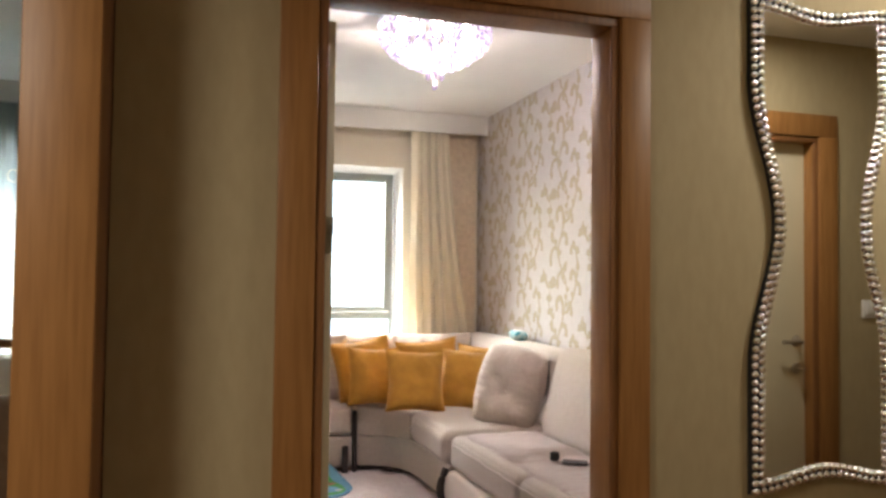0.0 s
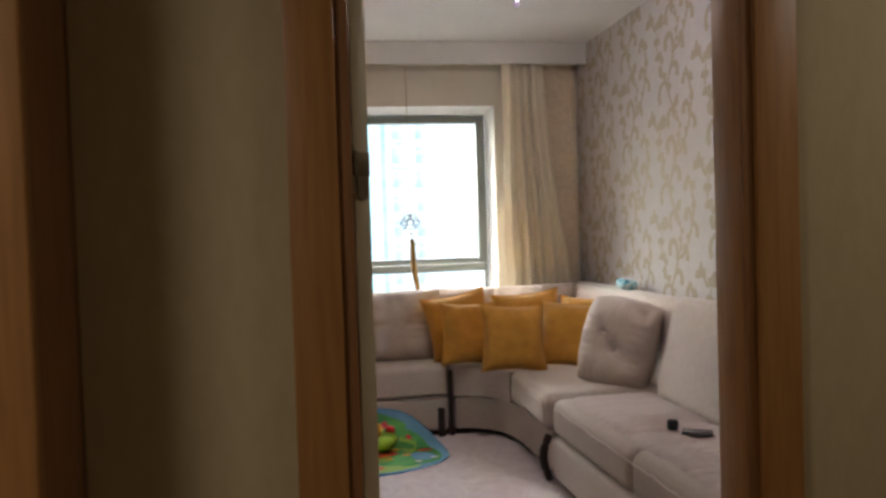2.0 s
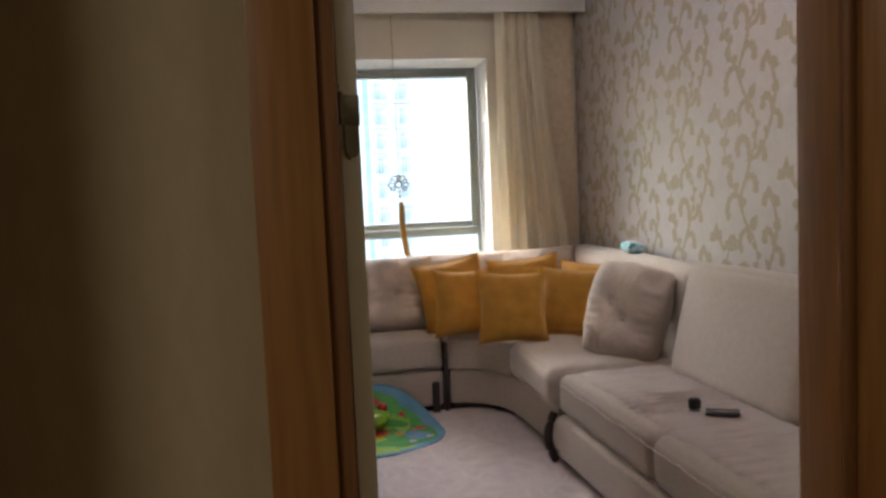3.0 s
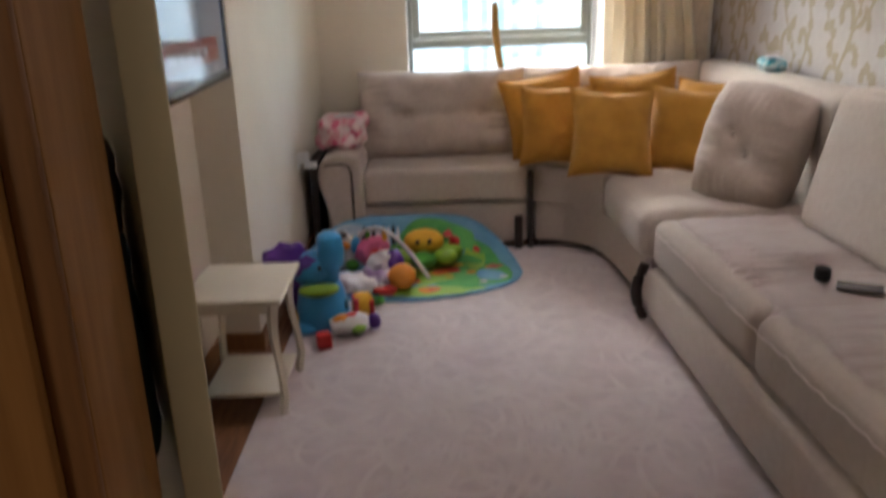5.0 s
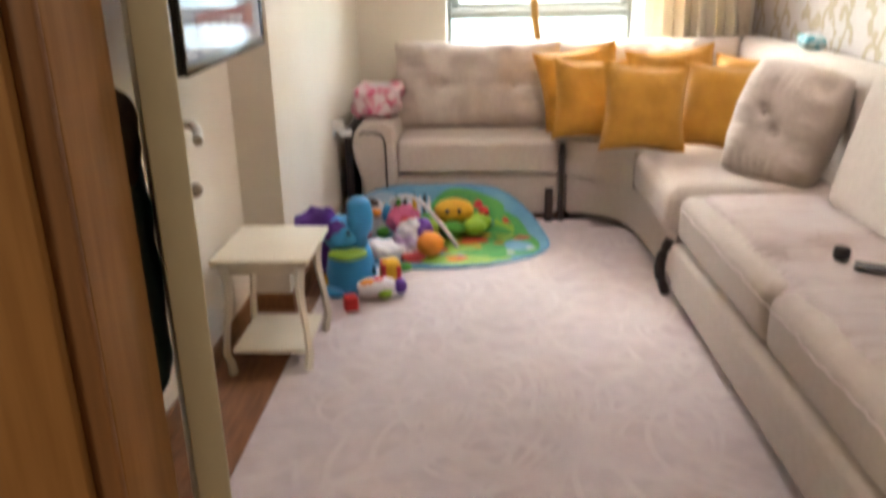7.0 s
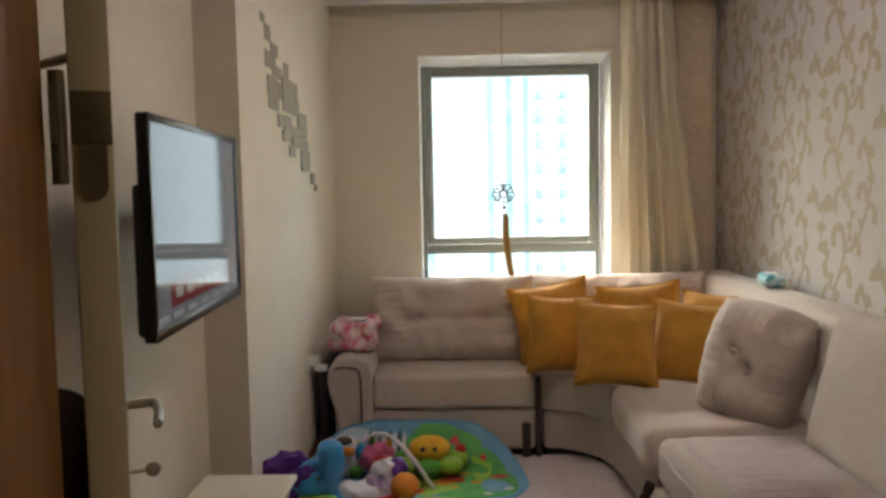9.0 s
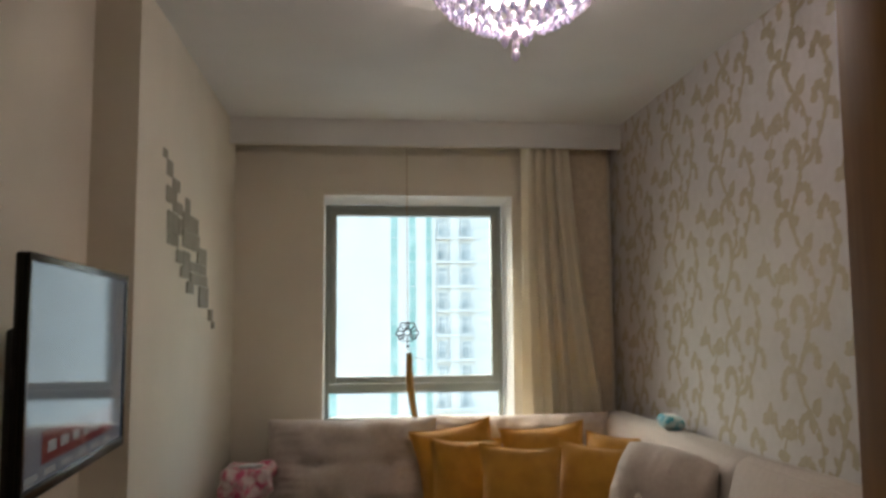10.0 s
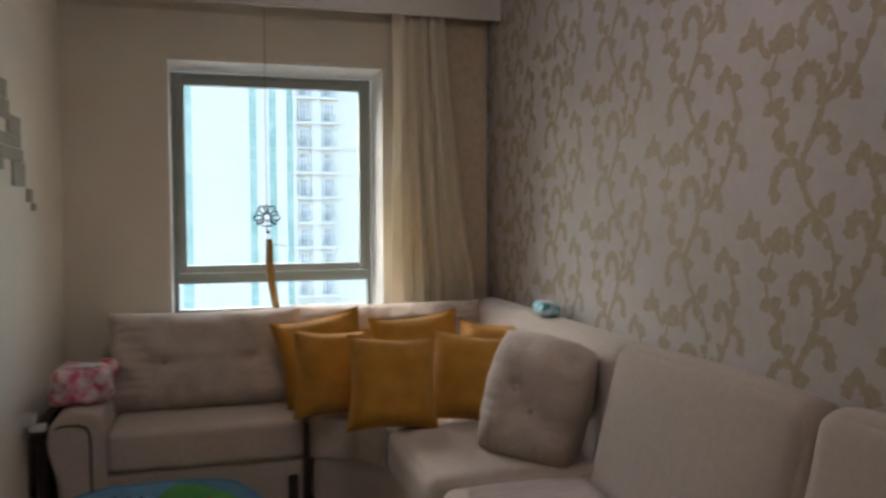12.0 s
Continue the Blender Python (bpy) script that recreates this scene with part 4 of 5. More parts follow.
# ---- hanging charm at the window ----
ch = thing("window_charm", "black filigree charm with golden tassel on a cord", "hanging ornament", (0.165, 4.69, 1.41))
part("cord", tube([(0.0, 0, 0.065), (-0.001, 0, 1.17)], 0.0022, 6), M_GOLD, ch)
fil = bmesh.new()
for q in range(9):
    a0 = radians(-35 + q * 31.25)
    ca, sa = math.cos(a0), math.sin(a0)
    L, wd = (0.076, 0.019) if q % 2 else (0.066, 0.015)
    loop = []
    for k in range(14):
        b = k / 14 * math.tau
        r, w = 0.022 + L * 0.33 * (1 - math.cos(b)), wd * math.sin(b) * (0.75 - 0.25 * math.cos(b))
        loop.append((r * ca - w * sa, 0, r * sa + w * ca))
    tube(loop, 0.0046, 6, fil, True)
tube([(0.020 * math.cos(a * math.tau / 14), 0, 0.020 * math.sin(a * math.tau / 14)) for a in range(14)], 0.0036, 6, fil, True)
for sgn in (-1, 1):
    tube([(0, 0, -0.050), (sgn * 0.028, 0, -0.052), (sgn * 0.044, 0, -0.036), (sgn * 0.030, 0, -0.022), (sgn * 0.020, 0, -0.034)], 0.0036, 6, fil)
tube([(0, 0, 0.020), (0, 0, 0.066)], 0.003, 6, fil)
tube([(0, 0, -0.020), (0, 0, -0.085)], 0.003, 6, fil)
part("filigree", fil, M_DARK, ch)
part("bead", blob(0.011, (0.004, 0, -0.085), sub=2), M_BLACK, ch, "black bead")
part("bead", blob(0.008, (0.006, 0, -0.108), sub=2), M_WHITE, ch, "white bead")
part("tassel", tube([(0.010, 0, -0.125), (0.012, 0, -0.17), (0.012, 0, -0.25), (0.020, 0, -0.36), (0.036, 0, -0.47), (0.052, 0, -0.54)], lambda u: 0.017 + 0.006 * math.sin(u * 3.1), 10), M_GOLD, ch, "golden brown silk tassel")
part("tassel_loop", tube([(0.025, 0, -0.17), (0.05, 0, -0.155), (0.08, 0, -0.16), (0.105, 0, -0.17)], 0.0025, 6), M_GOLD, ch)

# ---- television ----
tv = thing("television", "black flat television switched on, on a wall arm", "television", (-0.826, 1.852, 1.3625), 3.4)
part("housing", box((-0.022, -0.43, -0.2575), (0.0, 0.43, 0.2575), 0.006), M_BLACK, tv)
part("back_cover", soft((-0.045, -0.405, -0.250), (-0.018, 0.405, 0.10), 0.018, 4), M_RUBBER, tv, "deeper lower back cover")
part("bezel", box((0.0, -0.43, 0.240), (0.008, 0.43, 0.2575), 0.002), M_BLACK, tv)
part("bezel", box((0.0, -0.43, -0.2575), (0.008, 0.43, -0.232), 0.002), M_BLACK, tv)
part("bezel", box((0.0, -0.43, -0.232), (0.008, -0.412, 0.240), 0.002), M_BLACK, tv)
part("bezel", box((0.0, 0.412, -0.232), (0.008, 0.43, 0.240), 0.002), M_BLACK, tv)
M_SCREEN = mat("tv_screen", (0.02, 0.02, 0.025), 0.06, emit=(0.25, 0.28, 0.34), strength=0.02)
M_BAND = mat("tv_red_band", (0.05, 0.008, 0.01), 0.06, emit=(0.75, 0.06, 0.10), strength=0.006)
M_LINE = mat("tv_caption", (0.1, 0.1, 0.1), 0.06, emit=(0.8, 0.8, 0.8), strength=0.012)
part("screen", box((0.0, -0.412, -0.232), (0.003, 0.412, 0.240)), M_SCREEN, tv, "glossy lit screen", False)
part("caption_band", box((0.003, -0.30, -0.195), (0.0036, 0.30, -0.125)), M_BAND, tv, "red caption band on the screen", False)
for k in range(5):
    part("caption_bar", box((0.0036, -0.26 + k * 0.09, -0.175), (0.0040, -0.20 + k * 0.09, -0.150)), M_LINE, tv, "", False)
for k in range(6):
    part("caption_bar", box((0.003, -0.40 + k * 0.12, -0.222), (0.0034, -0.32 + k * 0.12, -0.208)), M_LINE, tv, "", False)
part("wall_arm", box((-0.262, 0.27, -0.03), (-0.040, 0.32, 0.03), 0.006), M_RUBBER, tv, "black wall arm")

# ---- wall sticker squares ----
random.seed(4)
stk = thing("wall_stickers", "grey mirrored squares scattered down the wall", "wall sticker", (XC, 3.5, 1.8))
SQ = [(3.04, 2.177, 0.08, 0.039), (3.12, 2.129, 0.11, 0.070), (3.24, 2.077, 0.14, 0.053), (3.16, 2.018, 0.19, 0.072), (3.28, 1.983, 0.19, 0.054), (3.47, 2.019, 0.10, 0.069), (3.19, 1.907, 0.20, 0.088), (3.20, 1.835, 0.20, 0.052),
      (3.33, 1.904, 0.07, 0.074), (3.54, 1.946, 0.34, 0.076), (3.56, 1.864, 0.36, 0.080), (3.33, 1.771, 0.13, 0.057), (3.47, 1.769, 0.14, 0.072), (3.81, 1.812, 0.22, 0.080), (3.72, 1.745, 0.40, 0.045), (3.44, 1.708, 0.18, 0.050),
      (3.75, 1.690, 0.40, 0.052), (3.55, 1.643, 0.14, 0.055), (3.87, 1.607, 0.22, 0.105), (4.06, 1.518, 0.10, 0.060), (4.14, 1.466, 0.07, 0.036)]
for q, (y, z, w, h) in enumerate(SQ):
    part("square", box((0.0005, y - 3.5 - w / 2, z - 1.8 - h / 2), (0.0015 + 0.0003 * q, y - 3.5 + w / 2, z - 1.8 + h / 2)), M_STICK, stk, "", False)

# ---- side table ----
tab = thing("side_table", "cream painted side table with curved legs and shelf", "side table", (-0.878, 2.254, 0))
part("tabletop", box((-0.165, -0.192, 0.409), (0.165, 0.192, 0.431), 0.006, 3), M_CREAM, tab)
ap = box((-0.130, -0.157, 0.369), (0.130, -0.142, 0.409), 0.002)
box((-0.130, 0.142, 0.369), (0.130, 0.157, 0.409), 0.002, bm=ap)
box((-0.135, -0.142, 0.369), (-0.120, 0.142, 0.409), 0.002, bm=ap)
box((0.120, -0.142, 0.369), (0.135, 0.142, 0.409), 0.002, bm=ap)
part("apron", ap, M_CREAM, tab)
part("shelf", box((-0.130, -0.155, 0.074), (0.130, 0.155, 0.088), 0.003), M_CREAM, tab)
for sx in (-1, 1):
    for sy in (-1, 1):
        pts = []
        for k in range(11):
            z = 0.405 * (1 - k / 10)
            o = 0.010 * math.sin((1 - k / 10) * 6.0) - 0.010 * (1 if k > 8 else 0) + 0.012 * max(0, k - 7) / 3
            pts.append((sx * (0.132 + o), sy * (0.158 + o), z))
        lg = tube(pts, lambda u: 0.021 - 0.006 * math.sin(u * math.pi) - 0.004 * u, 4)
        part("leg", lg, M_CREAM, tab)

# ---- chandelier ----
chd = thing("chandelier", "round pink-white crystal ceiling chandelier, lit", "chandelier", (CH[0], CH[1], CEIL))
M_CRYS = mat("lit_crystal", (0.15, 0.12, 0.16), 0.06, emit=(1.0, 0.74, 0.98), strength=0.024)
M_BULB = mat("glowing_bulb", (1, 1, 1), 0.3, emit=(1.0, 0.86, 0.90), strength=4)
part("ceiling_plate", lathe([(0.0, 0.0), (0.30, 0.0), (0.315, -0.012), (0.31, -0.028), (0.0, -0.028)], 36), M_CHROME, chd, "chrome ceiling plate")
random.seed(11)
rows = [(0.300, -0.050, 46), (0.302, -0.088, 46), (0.285, -0.122, 42), (0.258, -0.152, 38), (0.222, -0.178, 32), (0.180, -0.200, 27), (0.136, -0.218, 21), (0.092, -0.232, 14), (0.050, -0.240, 8)]
for ri, (r, z, n) in enumerate(rows):
    ring = bmesh.new()
    tube([(r * 0.97 * math.cos(a * math.tau / 40), r * 0.97 * math.sin(a * math.tau / 40), z + 0.014) for a in range(40)], 0.0025, 5, ring, True)
    rg = part("ring", ring, M_CHROME, chd)
    for k in range(n):
        a = (k + 0.5 * (ri % 2)) / n * math.tau + random.uniform(-0.03, 0.03)
        cr = bmesh.new()
        h, w = random.uniform(0.016, 0.025), random.uniform(0.007, 0.011)
        tilt = random.uniform(-0.5, 0.5)
        vs = [cr.verts.new((math.cos(a) * r + q[0] * math.cos(a) - q[1] * math.sin(a), math.sin(a) * r + q[0] * math.sin(a) + q[1] * math.cos(a), z + q[2] + tilt * q[1])) for q in
              ((0, 0, h), (0, 0, -h), (w * 0.6, w, 0), (-w * 0.6, w, 0), (-w * 0.6, -w, 0), (w * 0.6, -w, 0))]
        for s in range(4):
            p, q = 2 + s, 2 + (s + 1) % 4
            cr.faces.new((vs[0], vs[p], vs[q]))
            cr.faces.new((vs[1], vs[q], vs[p]))
        part("crystal", cr, M_CRYS, rg, "", False)
for k in range(6):
    a = k / 6 * math.tau + 0.3
    dr = blob(0.019, (0.042 * math.cos(a), 0.042 * math.sin(a), -0.285 - 0.012 * (k % 2)), (0.8, 0.8, 1.5), sub=1)
    part("drop", dr, M_CRYS, chd, "clear crystal drop", False)
M_CRYS2 = mat("lilac_lit_crystal", (0.13, 0.12, 0.19), 0.05, emit=(0.80, 0.72, 1.0), strength=0.020)
fr = bmesh.new()
for k in range(620):
    v = random.random()
    a, r = random.uniform(0, math.tau), 0.292 * math.sqrt(1 - v * v * 0.97) + random.uniform(-0.006, 0.010)
    z = -0.045 - 0.205 * v
    h, w = random.uniform(0.008, 0.017), random.uniform(0.004, 0.007)
    x, y = r * math.cos(a), r * math.sin(a)
    t = random.uniform(-0.7, 0.7)
    vs = [fr.verts.new((x + q[0], y + q[1], z + q[2] + t * q[0])) for q in ((0, 0, h), (w, 0, 0), (0, w, 0), (-w, 0, 0), (0, -w, 0), (0, 0, -h * 1.3))]
    for q in range(4):
        fr.faces.new((vs[0], vs[1 + q], vs[1 + (q + 1) % 4]))
        fr.faces.new((vs[5], vs[1 + (q + 1) % 4], vs[1 + q]))
tagged(part("crystal_fringe", fr, M_CRYS2, chd, "fine lilac crystal fringe", False), kind="stuff")
part("pendant", blob(0.021, (0, 0, -0.345), (0.8, 0.8, 1.25), sub=1), M_CRYS, chd, "faceted crystal pendant", False)
part("pendant_chain", tube([(0, 0, -0.24), (0, 0, -0.325)], 0.003, 6), M_CHROME, chd)
for k in range(7):
    a = k / 7 * math.tau
    part("bulb", blob(0.026, (0.19 * math.cos(a), 0.19 * math.sin(a), -0.075), (1, 1, 1.2), sub=2), M_BULB, chd, "lit bulb")

# ---- mirror in the hall ----
mir = thing("wall_mirror", "tall wavy mirror with silver beaded frame", "mirror", (1.015, YH, 1.485))
def half_width(v):
    if v < 0.25 or v > 0.83:
        return 0.236
    return 0.236 - 0.078 * math.sin(math.pi * (v - 0.25) / 0.58) ** 2
out_l = []
NB = 64
zt, zb = 0.71, -0.70
right = []
for k in range(NB + 1):
    z = zb + (zt - zb) * k / NB
    v = (z - zb) / (zt - zb)
    right.append((half_width(v), z))
    out_l.append((-half_width(v), z))
topc = [(out_l[-1][0] + (right[-1][0] - out_l[-1][0]) * k / 24, zt - 0.030 * math.sin(k / 24 * math.pi) ** 2) for k in range(25)]
botc = [(right[0][0] + (out_l[0][0] - right[0][0]) * k / 24, zb + 0.035 * math.sin(k / 24 * math.pi) ** 2) for k in range(25)]
loop = out_l + topc[1:] + right[::-1][1:] + botc[1:-1]
def xz_plate(pts, y0, y1):
    b = prism(pts, y0, y1)
    bmesh.ops.transform(b, matrix=Matrix(((1, 0, 0, 0), (0, 0, -1, 0), (0, 1, 0, 0), (0, 0, 0, 1))), verts=b.verts)
    return b
part("backing", xz_plate([(x * 1.10, z * 1.03) for x, z in loop], 0.0, 0.012), M_RUBBER, mir, "dark frame backing", False)
part("glass", xz_plate([(x * 0.92, z * 0.975) for x, z in loop], 0.012, 0.016), M_MIRROR, mir, "mirror glass", False)
acc, beads = 0.0, []
for a, b in zip(loop, loop[1:] + loop[:1]):
    seg = math.hypot(b[0] - a[0], b[1] - a[1])
    while acc < seg:
        k = acc / seg
        beads.append((a[0] + (b[0] - a[0]) * k, a[1] + (b[1] - a[1]) * k))
        acc += 0.0235
    acc -= seg
bead_me = None
for x, z in beads:
    for s in (0.955, 1.05):
        if bead_me is None:
            o = part("bead", blob(0.0118, (0, 0, 0), (1, 0.8, 1), sub=2), M_CHROME, mir, "silver bead")
            bead_me = o.data
        else:
            o = new("bead", bead_me)
            o.parent = mir
        o.location = (x * s, -0.020, z * (1 + (s - 1) * 0.35))

# ---- play mat and toys ----
pm = thing("play_mat", "round blue and green baby play mat with animal prints", "play mat", (-0.36, 3.42, 0.016))
def oval(cx, cy, rx, ry, n=40, wob=0.0, seed=0.0):
    return [(cx + rx * math.cos(a * math.tau / n) * (1 + wob * noise.noise(Vector((math.cos(a * math.tau / n) + seed, math.sin(a * math.tau / n), 0)))), cy + ry * math.sin(a * math.tau / n) * (1 + wob * noise.noise(Vector((math.cos(a * math.tau / n), math.sin(a * math.tau / n) + seed, 1))))) for a in range(n)]
def mat_edge(a):
    """The mat's outline: round towards the room, squarer where it meets the sofa."""
    ca, sa = math.cos(a), math.sin(a)
    p = 2.0 if sa < 0 else 2.0 + 2.6 * sa
    r = (abs(ca) ** p + abs(sa) ** p) ** (-1 / p)
    return -0.02 + 0.575 * r * ca, (0.355 if sa < 0 else 0.375) * r * sa
def mat_lift(x, y):
    """Height of the cloth, whose far side is propped up against the sofa front."""
    v = min(1.0, max(0.0, (y - 0.13) / 0.24))
    side = max(0.0, 1 - (abs(x + 0.02) / 0.60) ** 4)
    return 0.20 * v ** 1.5 * side + 0.005 * noise.noise(Vector((x * 7, y * 7, 0.5))) * (0.3 + v)
def mat_patch(cx, cy, rx, ry, off, wob=0.3, seed=0.0):
    """A printed or sewn patch that follows the cloth."""
    b = bmesh.new()
    c, n, prev = b.verts.new((cx, cy, mat_lift(cx, cy) + off)), 26, None
    for r in (0.34, 0.67, 1.0):
        ring = []
        for x, y in oval(cx, cy, rx * r, ry * r, n, wob, seed):
            y = min(y, 0.36)
            ring.append(b.verts.new((x, y, mat_lift(x, y) + off)))
        for k in range(n):
            b.faces.new((c, ring[k], ring[(k + 1) % n]) if prev is None else (prev[k], ring[k], ring[(k + 1) % n], prev[(k + 1) % n]))
        prev = ring
    return b
def mat_cloth():
    b = bmesh.new()
    n, m = 72, 16
    grid = {}
    for k in range(1, m + 1):
        for q in range(n):
            x, y = mat_edge(q / n * math.tau)
            x, y = x * k / m, y * k / m
            z = mat_lift(x, y)
            grid[k, q] = (b.verts.new((x, y, z + 0.009)), b.verts.new((x, y, z + 0.001)))
    for t in (0, 1):
        mid = b.verts.new((0, 0, 0.009 - 0.008 * t))
        for q in range(n):
            f = [mid, grid[1, q][t], grid[1, (q + 1) % n][t]]
            b.faces.new(f if t == 0 else f[::-1])
            for k in range(1, m):
                f = [grid[k, q][t], grid[k + 1, q][t], grid[k + 1, (q + 1) % n][t], grid[k, (q + 1) % n][t]]
                b.faces.new(f if t == 0 else f[::-1])
    for q in range(n):
        b.faces.new((grid[m, q][0], grid[m, q][1], grid[m, (q + 1) % n][1], grid[m, (q + 1) % n][0]))
    return b
part("mat_base", mat_cloth(), T_MAT, pm, "sky blue quilted cloth")
rim = [mat_edge(q / 60 * math.tau) for q in range(60)]
part("mat_rim", tube([(x, y, mat_lift(x, y) + 0.005) for x, y in rim], 0.006, 6, None, True), T_RIM, pm, "blue bound rim")
part("print_grass", mat_patch(0.27, 0.03, 0.23, 0.26, 0.0105, 0.35, 2), T_TEAL, pm, "green meadow print")
part("print_grass", mat_patch(0.13, 0.27, 0.20, 0.085, 0.0112, 0.3, 4), T_TEAL, pm, "green meadow print")
part("print_grass", mat_patch(-0.30, 0.25, 0.20, 0.10, 0.0105, 0.3, 8), T_CREAM, pm, "pale printed panel")
part("print_path", mat_patch(0.10, -0.02, 0.12, 0.15, 0.0125, 0.4, 7), T_LIME, pm, "lime path print")
part("print_path", mat_patch(0.33, 0.12, 0.05, 0.13, 0.0125, 0.5, 12), T_LIME, pm, "lime path print")
part("print_pond", mat_patch(0.40, -0.06, 0.07, 0.08, 0.0125, 0.4, 3), T_MAT, pm)
part("print_pond", mat_patch(0.24, 0.17, 0.06, 0.05, 0.0125, 0.4, 13), T_RIM, pm)
part("print_grass", mat_patch(0.12, -0.26, 0.22, 0.07, 0.0125, 0.4, 5), T_LIME, pm, "lime meadow print")
for k in range(9):
    part("print_stripe", mat_patch(-0.27 + k * 0.026, 0.27 + 0.012 * (k % 2), 0.009, 0.055, 0.0125, 0.3, k), M_RUBBER if k % 2 else T_WHITE, pm, "zebra stripe print")
for x, y, r, m in ((0.19, 0.02, 0.062, T_RED), (0.20, 0.02, 0.038, T_ORANGE), (0.15, -0.02, 0.045, T_ORANGE), (0.10, -0.25, 0.060, T_ORANGE), (0.12, -0.25, 0.03, T_RED), (0.43, 0.06, 0.038, T_RED), (0.40, 0.05, 0.025, T_ORANGE), (0.02, -0.12, 0.045, T_RED),
                   (0.28, -0.22, 0.04, T_TEAL), (0.36, -0.16, 0.022, T_WHITE), (0.20, -0.08, 0.022, T_YEL), (0.30, -0.02, 0.026, T_ORANGE), (-0.10, -0.28, 0.04, T_RED),
                   (0.05, 0.26, 0.05, T_RED), (0.09, 0.28, 0.03, T_WHITE), (0.14, 0.26, 0.035, T_ORANGE), (0.20, 0.29, 0.025, T_RED), (-0.33, 0.28, 0.035, T_YEL), (-0.42, 0.27, 0.04, T_RED), (0.46, -0.10, 0.022, T_WHITE), (0.24, 0.10, 0.03, T_YEL), (0.35, 0.22, 0.022, T_RED)):
    part("print_animal", mat_patch(x, y, r, r * 0.7, 0.0142, 0.6, x * 9), m, pm, "printed animal")
el = thing("toy_elephant", "blue plastic elephant toy with purple ears", "toy", (-0.705, 2.83, 0.018), 8)
part("body", lathe([(0.0, 0), (0.100, 0.0), (0.112, 0.02), (0.110, 0.08), (0.098, 0.15), (0.080, 0.20), (0.0, 0.215)], 28), T_BLUE, el)
part("head", blob(0.092, (-0.020, -0.01, 0.258), (1.05, 0.95, 0.85)), T_BLUE, el)
part("trunk", tube([(0.020, -0.03, 0.235), (0.044, -0.045, 0.295), (0.052, -0.045, 0.345), (0.046, -0.04, 0.385)], lambda u: 0.060 - 0.008 * u, 16), T_BLUE, el)
part("trunk_tip", blob(0.0525, (0.046, -0.04, 0.385), (1, 1, 0.75)), T_BLUE, el)
part("eye", blob(0.009, (0.0, -0.098, 0.285), sub=2), M_RUBBER, el, "black eye")
part("mouth", blob(0.085, (-0.010, -0.070, 0.185), (1.0, 0.62, 0.34)), T_LIME, el, "lime green mouth tray")
part("ear", blob(0.098, (-0.130, 0.00, 0.300), (1.0, 0.35, 0.75), None, 0.35), T_PURPLE, el, "purple ear")
part("ear", blob(0.060, (-0.060, -0.065, 0.285), (1.0, 0.35, 0.75), None, 0.3, 3, 4), T_PURPLE, el, "purple ear")
part("foot", blob(0.05, (-0.07, -0.07, 0.022), (1.1, 1.1, 0.5)), T_BLUE, el)
part("foot", blob(0.05, (0.06, -0.075, 0.022), (1.1, 1.1, 0.5)), T_BLUE, el)
part("button", blob(0.022, (0.098, -0.045, 0.10), (0.4, 1, 1)), M_NAVY, el, "dark blue button")
part("side_wheel", blob(0.03, (-0.105, -0.02, 0.05), (0.5, 1, 1)), T_YEL, el, "yellow side knob")
bal = thing("toy_basket", "purple plastic toy bowl", "toy", (-0.80, 3.10, 0.018))
part("bowl", lathe([(0.0, 0), (0.09, 0.0), (0.115, 0.10), (0.118, 0.19), (0.108, 0.19), (0.09, 0.02), (0.0, 0.02)], 24), T_PURPLE, bal)
cat = thing("toy_caterpillar", "white and coloured plastic caterpillar rattle", "toy", (-0.585, 2.715, 0.018), 18)
part("body", tube([(-0.075, 0, 0.045), (-0.04, 0, 0.050), (0.04, 0, 0.050), (0.075, 0, 0.045)], lambda u: 0.044 - 0.012 * abs(2 * u - 1) ** 3, 14), T_WHITE, cat)
part("patch", blob(0.036, (0.03, -0.025, 0.035), (1.0, 0.7, 0.8)), T_LIME, cat, "green patch")
part("patch", blob(0.036, (-0.03, -0.005, 0.070), (1.2, 0.8, 0.7)), T_ORANGE, cat, "orange top")
part("patch", blob(0.030, (0.01, 0.0, 0.080), (1.2, 0.8, 0.6)), T_RED, cat, "red top")
part("nose", blob(0.034, (0.105, 0.0, 0.045), (0.8, 1, 1)), T_PURPLE, cat, "purple end")
rb = thing("toy_block", "small red plastic toy block", "toy", (-0.675, 2.60, 0.018), 20)
part("block", box((-0.028, -0.028, 0), (0.028, 0.028, 0.062), 0.008, 3), T_RED, rb)
yb = thing("toy_cube", "yellow and red soft toy cube", "toy", (-0.545, 2.90, 0.018), 12)
part("cube", soft((-0.042, -0.04, 0), (0.042, 0.04, 0.105), 0.018, 5, 0.004), T_YEL, yb)
part("cube_band", box((-0.044, -0.046, 0.03), (-0.020, 0.042, 0.10), 0.006), T_RED, yb, "red cloth side")
part("cube_band", box((0.022, -0.046, 0.02), (0.045, 0.042, 0.09), 0.006), T_RED, yb, "red cloth side")
ob_ = thing("toy_ball", "orange plush ball on the play mat", "toy", (-0.385, 3.20, 0.03))
part("ball", blob(0.066, (0, 0, 0.062), (1, 1, 0.95), None, 0.06), T_ORANGE, ob_)
fl = thing("toy_flower", "green plush turtle toy with yellow shell", "toy", (-0.285, 3.56, 0.03))
part("shell", blob(0.094, (0, 0, 0.120), (1.1, 0.9, 0.66)), T_YEL, fl, "yellow plush dome")
